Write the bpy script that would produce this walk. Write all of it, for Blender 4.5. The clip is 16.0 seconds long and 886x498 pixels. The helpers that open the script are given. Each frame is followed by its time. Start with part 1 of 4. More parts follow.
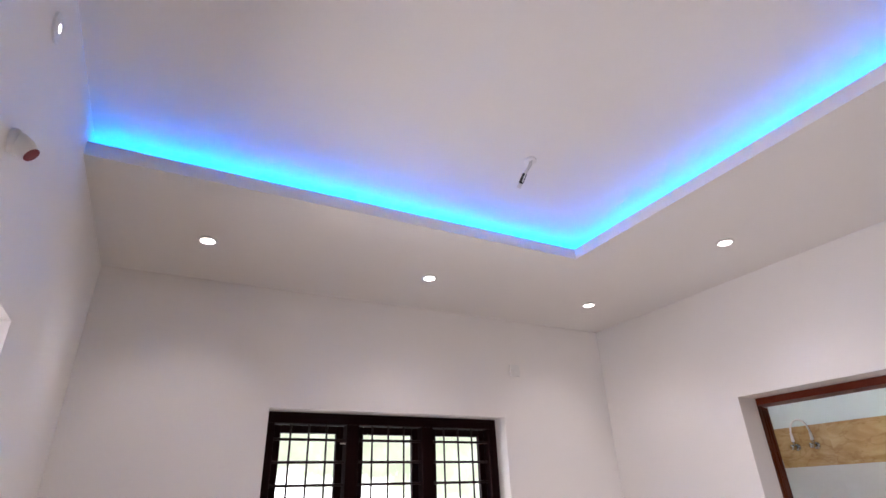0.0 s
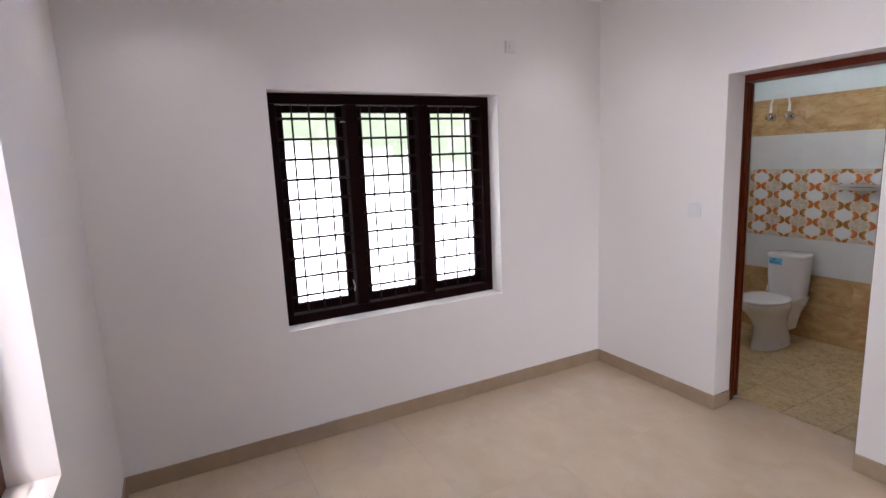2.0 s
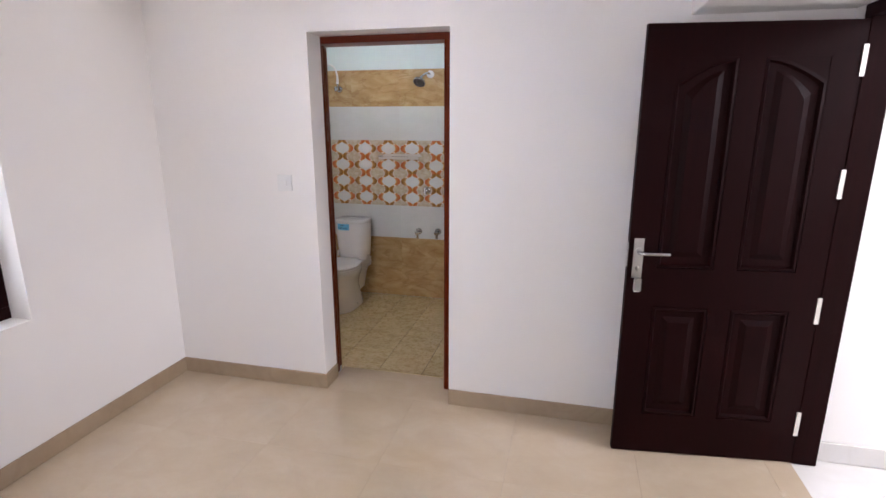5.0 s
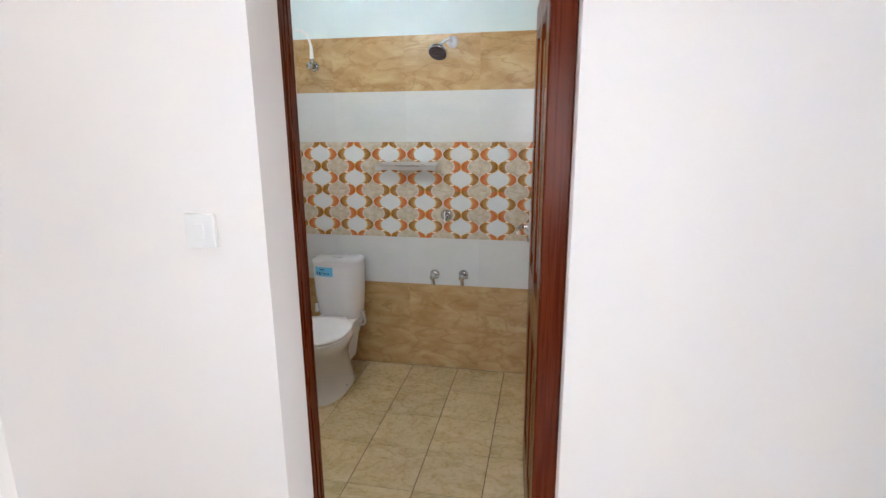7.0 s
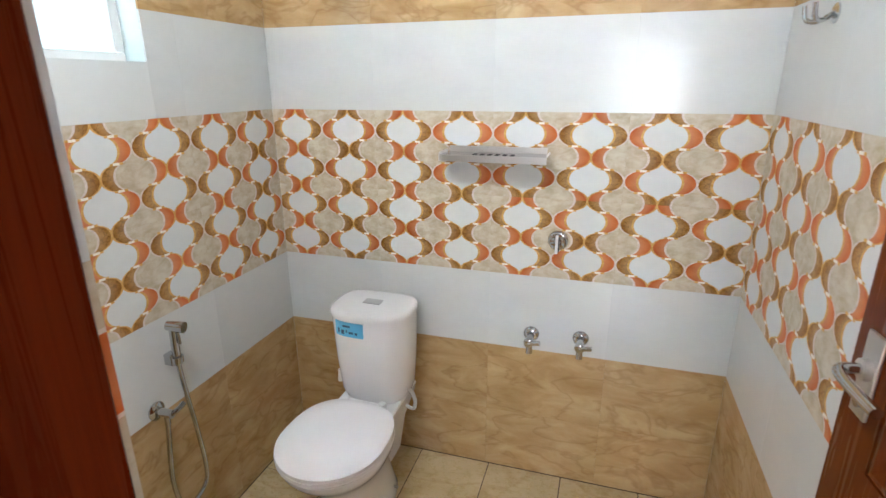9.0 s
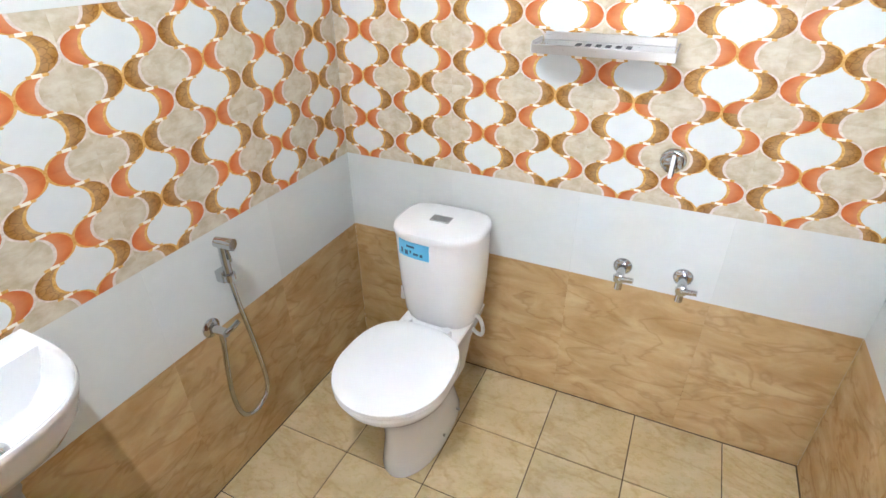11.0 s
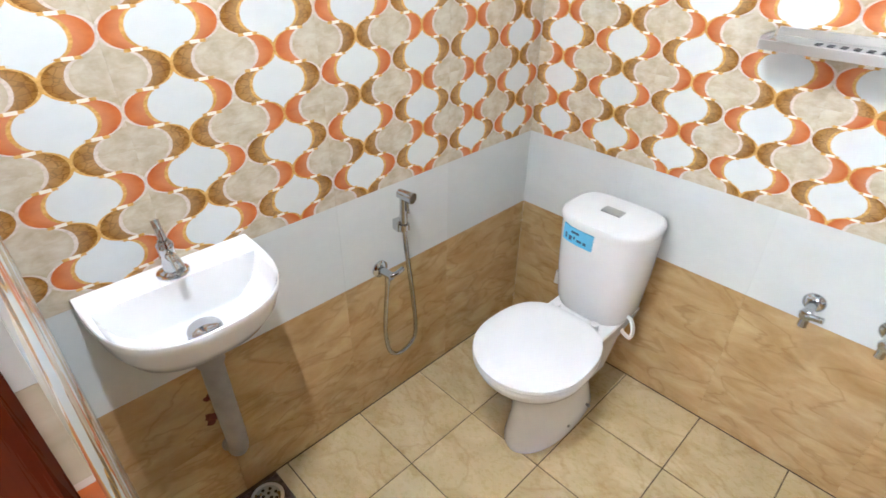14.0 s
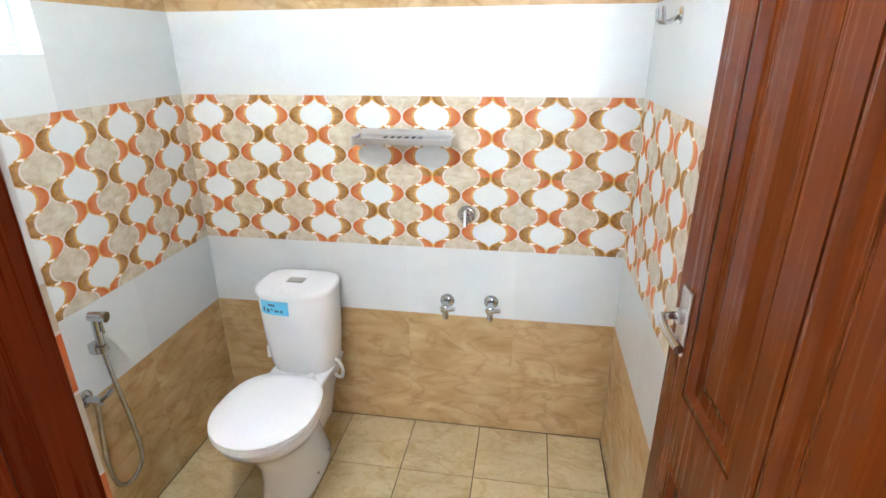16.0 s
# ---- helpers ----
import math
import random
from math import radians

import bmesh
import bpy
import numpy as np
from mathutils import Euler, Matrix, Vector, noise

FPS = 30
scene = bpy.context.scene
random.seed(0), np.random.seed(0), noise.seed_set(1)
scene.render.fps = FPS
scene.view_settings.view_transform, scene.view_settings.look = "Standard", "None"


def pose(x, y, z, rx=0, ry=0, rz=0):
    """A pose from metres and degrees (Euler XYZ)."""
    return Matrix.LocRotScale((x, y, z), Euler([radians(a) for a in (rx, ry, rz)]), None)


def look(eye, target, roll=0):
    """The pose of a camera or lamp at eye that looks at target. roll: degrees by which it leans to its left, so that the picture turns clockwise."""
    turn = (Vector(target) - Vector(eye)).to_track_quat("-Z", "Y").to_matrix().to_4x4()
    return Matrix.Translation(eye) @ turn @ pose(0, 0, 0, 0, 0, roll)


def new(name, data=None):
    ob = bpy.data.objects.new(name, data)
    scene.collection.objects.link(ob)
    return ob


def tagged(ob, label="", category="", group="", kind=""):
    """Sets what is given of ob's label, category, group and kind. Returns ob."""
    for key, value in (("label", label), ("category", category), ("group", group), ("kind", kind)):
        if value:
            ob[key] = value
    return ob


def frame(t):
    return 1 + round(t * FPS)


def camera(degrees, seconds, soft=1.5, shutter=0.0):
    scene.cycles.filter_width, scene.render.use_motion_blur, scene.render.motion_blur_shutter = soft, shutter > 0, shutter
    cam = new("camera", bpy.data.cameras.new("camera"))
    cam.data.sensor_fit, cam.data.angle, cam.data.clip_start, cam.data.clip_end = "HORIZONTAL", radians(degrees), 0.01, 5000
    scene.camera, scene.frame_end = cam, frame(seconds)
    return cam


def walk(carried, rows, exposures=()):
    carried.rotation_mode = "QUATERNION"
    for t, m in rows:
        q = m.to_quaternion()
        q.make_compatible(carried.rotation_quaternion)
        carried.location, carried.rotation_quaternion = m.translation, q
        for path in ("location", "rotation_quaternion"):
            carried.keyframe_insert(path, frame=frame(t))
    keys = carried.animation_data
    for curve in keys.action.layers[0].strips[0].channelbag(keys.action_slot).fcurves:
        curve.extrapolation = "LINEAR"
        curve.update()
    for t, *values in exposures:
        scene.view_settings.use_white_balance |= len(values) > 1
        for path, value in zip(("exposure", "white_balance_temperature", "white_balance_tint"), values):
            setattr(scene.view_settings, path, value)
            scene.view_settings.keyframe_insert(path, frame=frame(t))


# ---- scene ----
cam = camera(81.0, 16.0, shutter=0.15)
PATH = [
    (0, (2.818, -2.806, 1.544), (1.233, -1.949, 2.413), -2.1),
    (0.5, (2.839, -2.808, 1.56), (1.171, -1.922, 2.217), -2.0),
    (1, (2.872, -2.788, 1.568), (1.114, -1.884, 1.868), -2.1),
    (1.5, (2.887, -2.808, 1.58), (1.109, -1.894, 1.516), -2.3),
    (2, (2.88, -2.828, 1.59), (1.131, -1.917, 1.255), -2.5),
    (2.5, (2.855, -2.849, 1.6), (1.122, -1.933, 1.204), -2.5),
    (3, (2.84, -2.81, 1.588), (1.222, -1.71, 1.177), -1.2),
    (3.5, (2.761, -2.737, 1.592), (1.481, -1.265, 1.15), -0.1),
    (4, (2.67, -2.735, 1.592), (1.794, -0.999, 1.123), 0.1),
    (4.2, (2.601, -2.746, 1.585), (1.903, -0.933, 1.11), 0.1),
    (6.3, (1.939, -1.743, 1.513), (1.564, 0.165, 1.044), -0.2),
    (6.5, (1.879, -1.57, 1.504), (1.507, 0.34, 1.043), -0.4),
    (7, (1.668, -1.175, 1.484), (1.289, 0.733, 1.022), -0.4),
    (7.5, (1.561, -0.769, 1.473), (1.157, 1.134, 1.011), -0.5),
    (8, (1.467, -0.415, 1.446), (1.023, 1.481, 0.994), -1.0),
    (8.2, (1.403, -0.289, 1.475), (0.946, 1.6, 1.004), -0.9),
    (10.5, (1.101, 0.373, 1.495), (0.363, 1.978, 0.557), -0.7),
    (11, (1.083, 0.368, 1.499), (0.347, 1.917, 0.47), -0.6),
    (11.5, (1.053, 0.347, 1.493), (0.087, 1.741, 0.433), -0.2),
    (12, (1.055, 0.327, 1.488), (-0.129, 1.529, 0.413), 0.5),
    (12.5, (1.055, 0.341, 1.489), (-0.219, 1.44, 0.408), 1.0),
    (13, (1.057, 0.349, 1.487), (-0.237, 1.423, 0.404), 0.8),
    (13.5, (1.072, 0.343, 1.496), (-0.229, 1.41, 0.415), 0.6),
    (14, (1.084, 0.32, 1.501), (-0.108, 1.502, 0.414), 0.7),
    (14.5, (1.147, 0.312, 1.505), (0.392, 1.792, 0.392), 2.4),
    (15, (1.206, 0.251, 1.512), (0.872, 1.858, 0.369), 0.9),
    (15.3, (1.244, 0.178, 1.532), (0.95, 1.804, 0.405), -0.8),
    (15.5, (1.265, 0.12, 1.539), (0.98, 1.802, 0.495), -0.6),
    (16, (1.305, -0.003, 1.563), (0.998, 1.832, 0.831), -0.4),
]
EXPOSURES = [(0, 0.05, 6050, 24), (2.0, -0.08, 5850, 21), (4.2, -0.06, 5900, 22), (6.3, 0.72, 5800, 13), (7.5, 0.70, 5750, 12), (8.2, 0.82, 5750, 12),
             (10.3, 1.86, 5420, 11), (14.0, 1.88, 5420, 11), (15.0, 2.02, 5250, 9), (15.5, 2.06, 5180, 8), (16.0, 1.75, 5450, 10)]
walk(cam, [(t, look(eye, aim, roll)) for t, eye, aim, roll in PATH], EXPOSURES)

# ---- world, sun, daylight, exposure ----
SUN_ELEV, SUN_AZ = radians(58), radians(128)          # azimuth clockwise from +y
world = bpy.data.worlds.new("sky")
scene.world = world
world.use_nodes = True
wn = world.node_tree
sky = wn.nodes.new("ShaderNodeTexSky")
sky.sky_type, sky.sun_disc, sky.sun_elevation, sky.sun_rotation = "NISHITA", False, SUN_ELEV, SUN_AZ
wn.nodes["Background"].inputs[1].default_value = 0.12
wn.links.new(sky.outputs[0], wn.nodes["Background"].inputs[0])


def lamp(name, kind, energy, m, color=(1, 1, 1), **more):
    data = bpy.data.lights.new(name, kind)
    data.energy, data.color = energy, color
    for key, value in more.items():
        if key == "size":
            data.shape, data.size, data.size_y = "RECTANGLE", value[0], value[1]
        elif key == "radius":
            data.shadow_soft_size = value
        elif key == "angle":
            data.angle = value
        elif key == "cone":
            data.spot_size, data.spot_blend = value
    ob = new(name, data)
    ob.matrix_world = m
    return ob


sun_dir = Vector((math.sin(SUN_AZ) * math.cos(SUN_ELEV), math.cos(SUN_AZ) * math.cos(SUN_ELEV), math.sin(SUN_ELEV)))
lamp("sun", "SUN", 2.0, look(sun_dir * 20, (0, 0, 0)), (1, 0.83, 0.60), angle=radians(0.53))
# area lamps in place of sky light, outside the south and west windows
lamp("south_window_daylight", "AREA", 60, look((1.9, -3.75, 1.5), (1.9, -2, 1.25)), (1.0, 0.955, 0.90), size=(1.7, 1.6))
lamp("west_window_daylight", "AREA", 40, look((-1.2, -1.6, 3.2), (0.2, -1.6, 0.75)), (1.0, 0.99, 0.97), size=(1.5, 0.9))
# added fill lamp inside the closed hall, shining in at the room door
lamp("hall_daylight", "AREA", 75, look((5.3, -0.9, 2.2), (3.6, -0.7, 0.6)), (1, 0.98, 0.95), size=(1.0, 1.0))

# each room is laid out in its own axes; ROOM sets it in the house
BEDROOM = Matrix.Scale(0.979, 4)
BATHROOM = Matrix.Translation((-0.055, 0.054, -0.039))
ROOM = BEDROOM

# ---- materials ----


def material(name, build=None, color=(0.8, 0.8, 0.8), rough=0.5, metal=0.0, spec=0.5):
    m = bpy.data.materials.new(name)
    m.use_nodes = True
    b = m.node_tree.nodes["Principled BSDF"]
    b.inputs["Base Color"].default_value = (*color, 1)
    b.inputs["Roughness"].default_value = rough
    b.inputs["Metallic"].default_value = metal
    b.inputs["Specular IOR Level"].default_value = spec
    if build:
        build(m.node_tree, b)
    return m


def node(nt, kind, **inputs):
    n = nt.nodes.new(kind)
    for key, value in inputs.items():
        n.inputs[key.replace("_", " ")].default_value = value
    return n


def coords(nt, scale=(1, 1, 1), source="Object"):
    tc = nt.nodes.new("ShaderNodeTexCoord")
    mp = nt.nodes.new("ShaderNodeMapping")
    mp.inputs["Scale"].default_value = scale
    nt.links.new(tc.outputs[source], mp.inputs["Vector"])
    return mp.outputs[0]


def world_coords(nt, scale=(1, 1, 1)):
    geo = nt.nodes.new("ShaderNodeNewGeometry")
    mp = nt.nodes.new("ShaderNodeMapping")
    mp.inputs["Scale"].default_value = scale
    nt.links.new(geo.outputs["Position"], mp.inputs["Vector"])
    return mp.outputs[0]


def noise_tex(nt, vec, scale, detail=4.0, rough=0.55, distortion=0.0):
    n = node(nt, "ShaderNodeTexNoise", Scale=scale, Detail=detail, Roughness=rough, Distortion=distortion)
    nt.links.new(vec, n.inputs["Vector"])
    return n.outputs["Fac"]


def ramp(nt, fac, stops):
    r = nt.nodes.new("ShaderNodeValToRGB")
    while len(r.color_ramp.elements) < len(stops):
        r.color_ramp.elements.new(0.5)
    for e, (p, c) in zip(r.color_ramp.elements, stops):
        e.position, e.color = p, (*c, 1)
    nt.links.new(fac, r.inputs[0])
    return r.outputs[0]


def mix(nt, fac, a, b, blend="MIX"):
    n = nt.nodes.new("ShaderNodeMix")
    n.data_type, n.blend_type = "RGBA", blend
    for sock, v in ((n.inputs[0], fac), (n.inputs[6], a), (n.inputs[7], b)):
        if hasattr(v, "links"):
            nt.links.new(v, sock)
        else:
            sock.default_value = v if sock is n.inputs[0] else (*v, 1)
    return n.outputs[2]


def bump(nt, bsdf, height, strength=0.2, distance=0.002):
    n = node(nt, "ShaderNodeBump", Strength=strength, Distance=distance)
    nt.links.new(height, n.inputs["Height"])
    nt.links.new(n.outputs[0], bsdf.inputs["Normal"])


def math_node(nt, op, a, b=None, c=None):
    n = nt.nodes.new("ShaderNodeMath")
    n.operation = op
    for sock, v in zip(n.inputs, (a, b, c)):
        if v is None:
            continue
        if hasattr(v, "links"):
            nt.links.new(v, sock)
        else:
            sock.default_value = v
    return n.outputs[0]


def paint(base, mottled=0.03, rough=0.6):
    def build(nt, b):
        v = world_coords(nt)
        big = noise_tex(nt, v, 1.3, 3)
        dark = tuple(c * (1 - mottled) for c in base)
        col = ramp(nt, big, [(0.3, dark), (0.7, base)])
        nt.links.new(col, b.inputs["Base Color"])
        fine = noise_tex(nt, v, 90, 5, 0.6)
        roller = noise_tex(nt, v, 14, 3)
        bump(nt, b, math_node(nt, "ADD", fine, math_node(nt, "MULTIPLY", roller, 0.8)), 0.18, 0.002)
    return lambda name: material(name, build, base, rough)


def stone(stops, scale, stretch, vein, rough, vein_col, bump_s=0.0, thin=16.0, deep=0.36, warp=1.0, vary=0.10):
    """Polished tile with a wavy sandstone figure; each piece is offset by its own random number."""
    def build(nt, b):
        v = world_coords(nt, stretch)
        info = nt.nodes.new("ShaderNodeObjectInfo")
        add = nt.nodes.new("ShaderNodeVectorMath")
        add.operation = "MULTIPLY_ADD"
        nt.links.new(info.outputs["Random"], add.inputs[0])
        add.inputs[1].default_value = (13.7, 7.3, 5.1)
        nt.links.new(v, add.inputs[2])
        w = add.outputs[0]
        cloud = noise_tex(nt, w, scale, 5, 0.6, 0.6)
        col = ramp(nt, cloud, stops)
        ridge = noise_tex(nt, w, vein, 3, 0.55, warp)
        line = math_node(nt, "ABSOLUTE", math_node(nt, "SUBTRACT", ridge, 0.5))
        mask = math_node(nt, "SUBTRACT", 1.0, math_node(nt, "SMOOTH_MIN", math_node(nt, "MULTIPLY", line, thin), 1.0, 0.1))
        col = mix(nt, math_node(nt, "MULTIPLY", mask, deep), col, vein_col)
        speck = noise_tex(nt, w, scale * 9, 4, 0.7)
        col = mix(nt, math_node(nt, "MULTIPLY", speck, 0.16), col, tuple(c * 0.7 for c in vein_col))
        tone = math_node(nt, "MULTIPLY_ADD", info.outputs["Random"], vary, 1.0 - vary / 2)
        tint = nt.nodes.new("ShaderNodeMix")
        tint.data_type, tint.blend_type = "RGBA", "MULTIPLY"
        tint.inputs[0].default_value = 1.0
        nt.links.new(col, tint.inputs[6])
        comb = nt.nodes.new("ShaderNodeCombineColor")
        for i in range(3):
            nt.links.new(tone, comb.inputs[i])
        nt.links.new(comb.outputs[0], tint.inputs[7])
        nt.links.new(tint.outputs[2], b.inputs["Base Color"])
        nt.links.new(math_node(nt, "MULTIPLY_ADD", speck, 0.12, rough), b.inputs["Roughness"])
        if bump_s:
            bump(nt, b, cloud, bump_s, 0.001)
    return build


def wood(dark, light, along, rough=0.32, coat=0.25, spec=0.4):
    def build(nt, b):
        st = [75.0, 75.0, 75.0]
        st[along] = 2.2
        v = coords(nt, tuple(st))
        grain = noise_tex(nt, v, 1.0, 6, 0.65, 0.8)
        v2 = coords(nt, (3, 3, 1.2))
        big = noise_tex(nt, v2, 1.6, 3)
        col = ramp(nt, grain, [(0.28, dark), (0.72, light)])
        col = mix(nt, math_node(nt, "MULTIPLY", big, 0.5), col, dark)
        nt.links.new(col, b.inputs["Base Color"])
        nt.links.new(math_node(nt, "MULTIPLY_ADD", grain, 0.2, rough - 0.1), b.inputs["Roughness"])
        b.inputs["Coat Weight"].default_value = coat
        b.inputs["Specular IOR Level"].default_value = spec
        b.inputs["Coat Roughness"].default_value = 0.12
        bump(nt, b, grain, 0.12, 0.001)
    return build


def lantern_pattern(nt, b):
    """Glazed tile print: two by two white and beige lanterns with orange and brown crescents, gilt outlines (by the tile's own UV)."""
    uv = nt.nodes.new("ShaderNodeUVMap")
    sep = nt.nodes.new("ShaderNodeSeparateXYZ")
    nt.links.new(uv.outputs[0], sep.inputs[0])
    M = lambda op, a, c=None, d=None: math_node(nt, op, a, c, d)
    X = M("ADD", M("MULTIPLY", sep.outputs[0], 2.0), 0.5)     # a white column at each whole number
    Y = M("ADD", M("MULTIPLY", sep.outputs[1], 2.0), 0.5)
    k = M("FLOOR", M("ADD", X, 0.5))
    dx = M("ABSOLUTE", M("SUBTRACT", X, k))
    dy = M("ABSOLUTE", M("SUBTRACT", Y, M("FLOOR", M("ADD", Y, 0.5))))
    odd = M("FLOORED_MODULO", k, 2.0)

    def arc(t):                                                # sqrt(1 - (t / 0.25)^2), with t kept in range
        q = M("MINIMUM", M("MULTIPLY", t, 4.0), 1.0)
        return M("SQRT", M("MAXIMUM", M("SUBTRACT", 1.0, M("MULTIPLY", q, q)), 0.0))

    mid = M("LESS_THAN", dy, 0.25)
    fat = M("MULTIPLY_ADD", arc(dy), 0.25, 0.25)
    thin = M("SUBTRACT", 0.25, M("MULTIPLY", arc(M("SUBTRACT", 0.5, dy)), 0.25))
    w_out = M("ADD", M("MULTIPLY", mid, fat), M("MULTIPLY", M("SUBTRACT", 1.0, mid), thin))
    white = M("LESS_THAN", dx, w_out)
    beige = M("SUBTRACT", 1.0, white)
    a = M("ADD", M("MULTIPLY", white, dx), M("MULTIPLY", beige, M("SUBTRACT", 0.5, dx)))
    e = M("ADD", M("MULTIPLY", white, dy), M("MULTIPLY", beige, M("SUBTRACT", 0.5, dy)))
    w_in = M("MULTIPLY_ADD", arc(e), 0.175, 0.135)
    band = M("MULTIPLY", M("LESS_THAN", e, 0.25), M("GREATER_THAN", a, w_in))
    orange = M("ABSOLUTE", M("SUBTRACT", M("SUBTRACT", 1.0, odd), beige))
    v = coords(nt, (1, 1, 1), "UV")
    cloud = noise_tex(nt, v, 8.0, 4, 0.6, 0.25)
    fine = noise_tex(nt, v, 34.0, 4, 0.6)
    c_white = ramp(nt, cloud, [(0.2, (0.645, 0.665, 0.655)), (0.8, (0.69, 0.71, 0.70))])
    c_beige = ramp(nt, cloud, [(0.34, (0.45, 0.375, 0.25)), (0.5, (0.54, 0.47, 0.35)), (0.66, (0.62, 0.57, 0.455))])
    c_orange = ramp(nt, cloud, [(0.3, (0.47, 0.115, 0.03)), (0.7, (0.60, 0.185, 0.055))])
    vor = node(nt, "ShaderNodeTexVoronoi", Scale=24.0)
    vor.feature = "DISTANCE_TO_EDGE"
    nt.links.new(v, vor.inputs["Vector"])
    c_brown = ramp(nt, cloud, [(0.3, (0.22, 0.095, 0.016)), (0.5, (0.33, 0.16, 0.035)), (0.7, (0.43, 0.235, 0.07))])
    c_brown = mix(nt, M("MULTIPLY", M("LESS_THAN", vor.outputs["Distance"], 0.045), 0.55), c_brown, (0.13, 0.055, 0.012))
    # the crescents pale towards their inner edge
    shade = M("MULTIPLY", M("SUBTRACT", a, w_in), 5.0)
    c_band = mix(nt, orange, c_brown, c_orange)
    c_band = mix(nt, M("MULTIPLY", M("SUBTRACT", 0.7, M("MINIMUM", shade, 0.7)), 0.35), c_band, (0.75, 0.55, 0.33))
    core = mix(nt, beige, c_white, c_beige)
    col = mix(nt, band, core, c_band)
    edge_in = M("MULTIPLY", M("LESS_THAN", e, 0.25), M("LESS_THAN", M("ABSOLUTE", M("SUBTRACT", a, w_in)), 0.017))
    edge_out = M("LESS_THAN", M("ABSOLUTE", M("SUBTRACT", dx, w_out)), 0.015)
    step = M("MULTIPLY", M("LESS_THAN", M("ABSOLUTE", M("SUBTRACT", dy, 0.25)), 0.021), M("LESS_THAN", M("ABSOLUTE", M("SUBTRACT", dx, 0.25)), 0.095))
    gilt = ramp(nt, fine, [(0.35, (0.50, 0.26, 0.055)), (0.62, (0.70, 0.44, 0.15))])
    pale = ramp(nt, fine, [(0.35, (0.56, 0.47, 0.40)), (0.62, (0.72, 0.64, 0.57))])
    col = mix(nt, edge_in, col, mix(nt, beige, gilt, pale))
    col = mix(nt, edge_out, col, mix(nt, M("LESS_THAN", dy, 0.25), gilt, pale))
    col = mix(nt, step, col, gilt)
    # highlight on the gilt step, painted into the colour as a pale bar
    glint = M("MULTIPLY", M("LESS_THAN", M("ABSOLUTE", M("SUBTRACT", dy, 0.25)), 0.024), M("LESS_THAN", M("ABSOLUTE", M("SUBTRACT", dx, 0.245)), 0.045))
    col = mix(nt, glint, col, (0.84, 0.79, 0.68))
    nt.links.new(col, b.inputs["Base Color"])
    b.inputs["Coat Weight"].default_value = 0.015
    b.inputs["Coat Roughness"].default_value = 0.08
    raised = M("ADD", band, M("MULTIPLY", edge_out, 1.5))
    bump(nt, b, raised, 0.12, 0.0008)


PAINT = paint((0.82, 0.795, 0.765))("wall_paint")
CEIL = paint((0.80, 0.78, 0.76), 0.02, 0.7)("ceiling_paint")
# for the unseen bathroom ceiling: made dark to weaken bounced light
LOW_BOUNCE = paint((0.34, 0.33, 0.31), 0.12, 0.85)("bare_cement")
BATH_PAINT = paint((0.64, 0.74, 0.73))("bath_paint")
VITRIFIED = material("polished_floor_tile", stone([(0.25, (0.50, 0.395, 0.275)), (0.5, (0.53, 0.425, 0.30)), (0.75, (0.56, 0.455, 0.33))], 4.5, (1.0, 1.3, 1), 2.4, 0.0, (0.47, 0.375, 0.27), deep=0.12, vary=0.03), rough=0.08, spec=0.8)
VITRIFIED.node_tree.nodes["Principled BSDF"].inputs["Coat Weight"].default_value = 0.5
VITRIFIED.node_tree.nodes["Principled BSDF"].inputs["Coat Roughness"].default_value = 0.03
SKIRT = material("skirting_tile", stone([(0.25, (0.34, 0.25, 0.16)), (0.75, (0.41, 0.315, 0.21))], 4.0, (1, 1, 1), 2.5, 0.18, (0.30, 0.22, 0.14)))
HALL_TILE = material("hall_tile", stone([(0.25, (0.62, 0.60, 0.57)), (0.75, (0.70, 0.68, 0.65))], 3.0, (1, 1, 1), 1.6, 0.12, (0.6, 0.57, 0.52)))
SANDSTONE = material("sandstone_wall_tile", stone([(0.28, (0.41, 0.25, 0.095)), (0.5, (0.51, 0.345, 0.16)), (0.72, (0.61, 0.45, 0.235))], 5.5, (1.0, 1.0, 2.3), 4.4, 0.12, (0.29, 0.155, 0.05), 0.06, 27.0, 0.40, 0.55))
SAND_FLOOR = material("sandstone_floor_tile", stone([(0.25, (0.47, 0.36, 0.175)), (0.5, (0.60, 0.475, 0.26)), (0.75, (0.69, 0.57, 0.345))], 5.0, (1.0, 1.4, 1), 3.4, 0.22, (0.40, 0.24, 0.09), 0.15, 26.0, 0.36, 0.6))
WHITE_TILE = material("white_wall_tile", stone([(0.25, (0.625, 0.64, 0.615)), (0.75, (0.68, 0.692, 0.67))], 3.0, (1, 1, 2), 2.0, 0.10, (0.63, 0.65, 0.64)))
PATTERN = material("lantern_print_tile", lantern_pattern, rough=0.26, spec=0.10)
GROUT = material("grout", lambda nt, b: nt.links.new(ramp(nt, noise_tex(nt, world_coords(nt), 30, 4), [(0.3, (0.06, 0.038, 0.02)), (0.7, (0.12, 0.08, 0.045))]), b.inputs["Base Color"]), rough=0.9)
CHIPPED = material("chipped_clay", lambda nt, b: nt.links.new(ramp(nt, noise_tex(nt, world_coords(nt), 60, 4), [(0.3, (0.10, 0.025, 0.012)), (0.7, (0.20, 0.06, 0.03))]), b.inputs["Base Color"]), rough=0.9)
GROUT_PALE = material("pale_grout", lambda nt, b: nt.links.new(ramp(nt, noise_tex(nt, world_coords(nt), 30, 4), [(0.3, (0.42, 0.36, 0.29)), (0.7, (0.55, 0.48, 0.40))]), b.inputs["Base Color"]), rough=0.9)
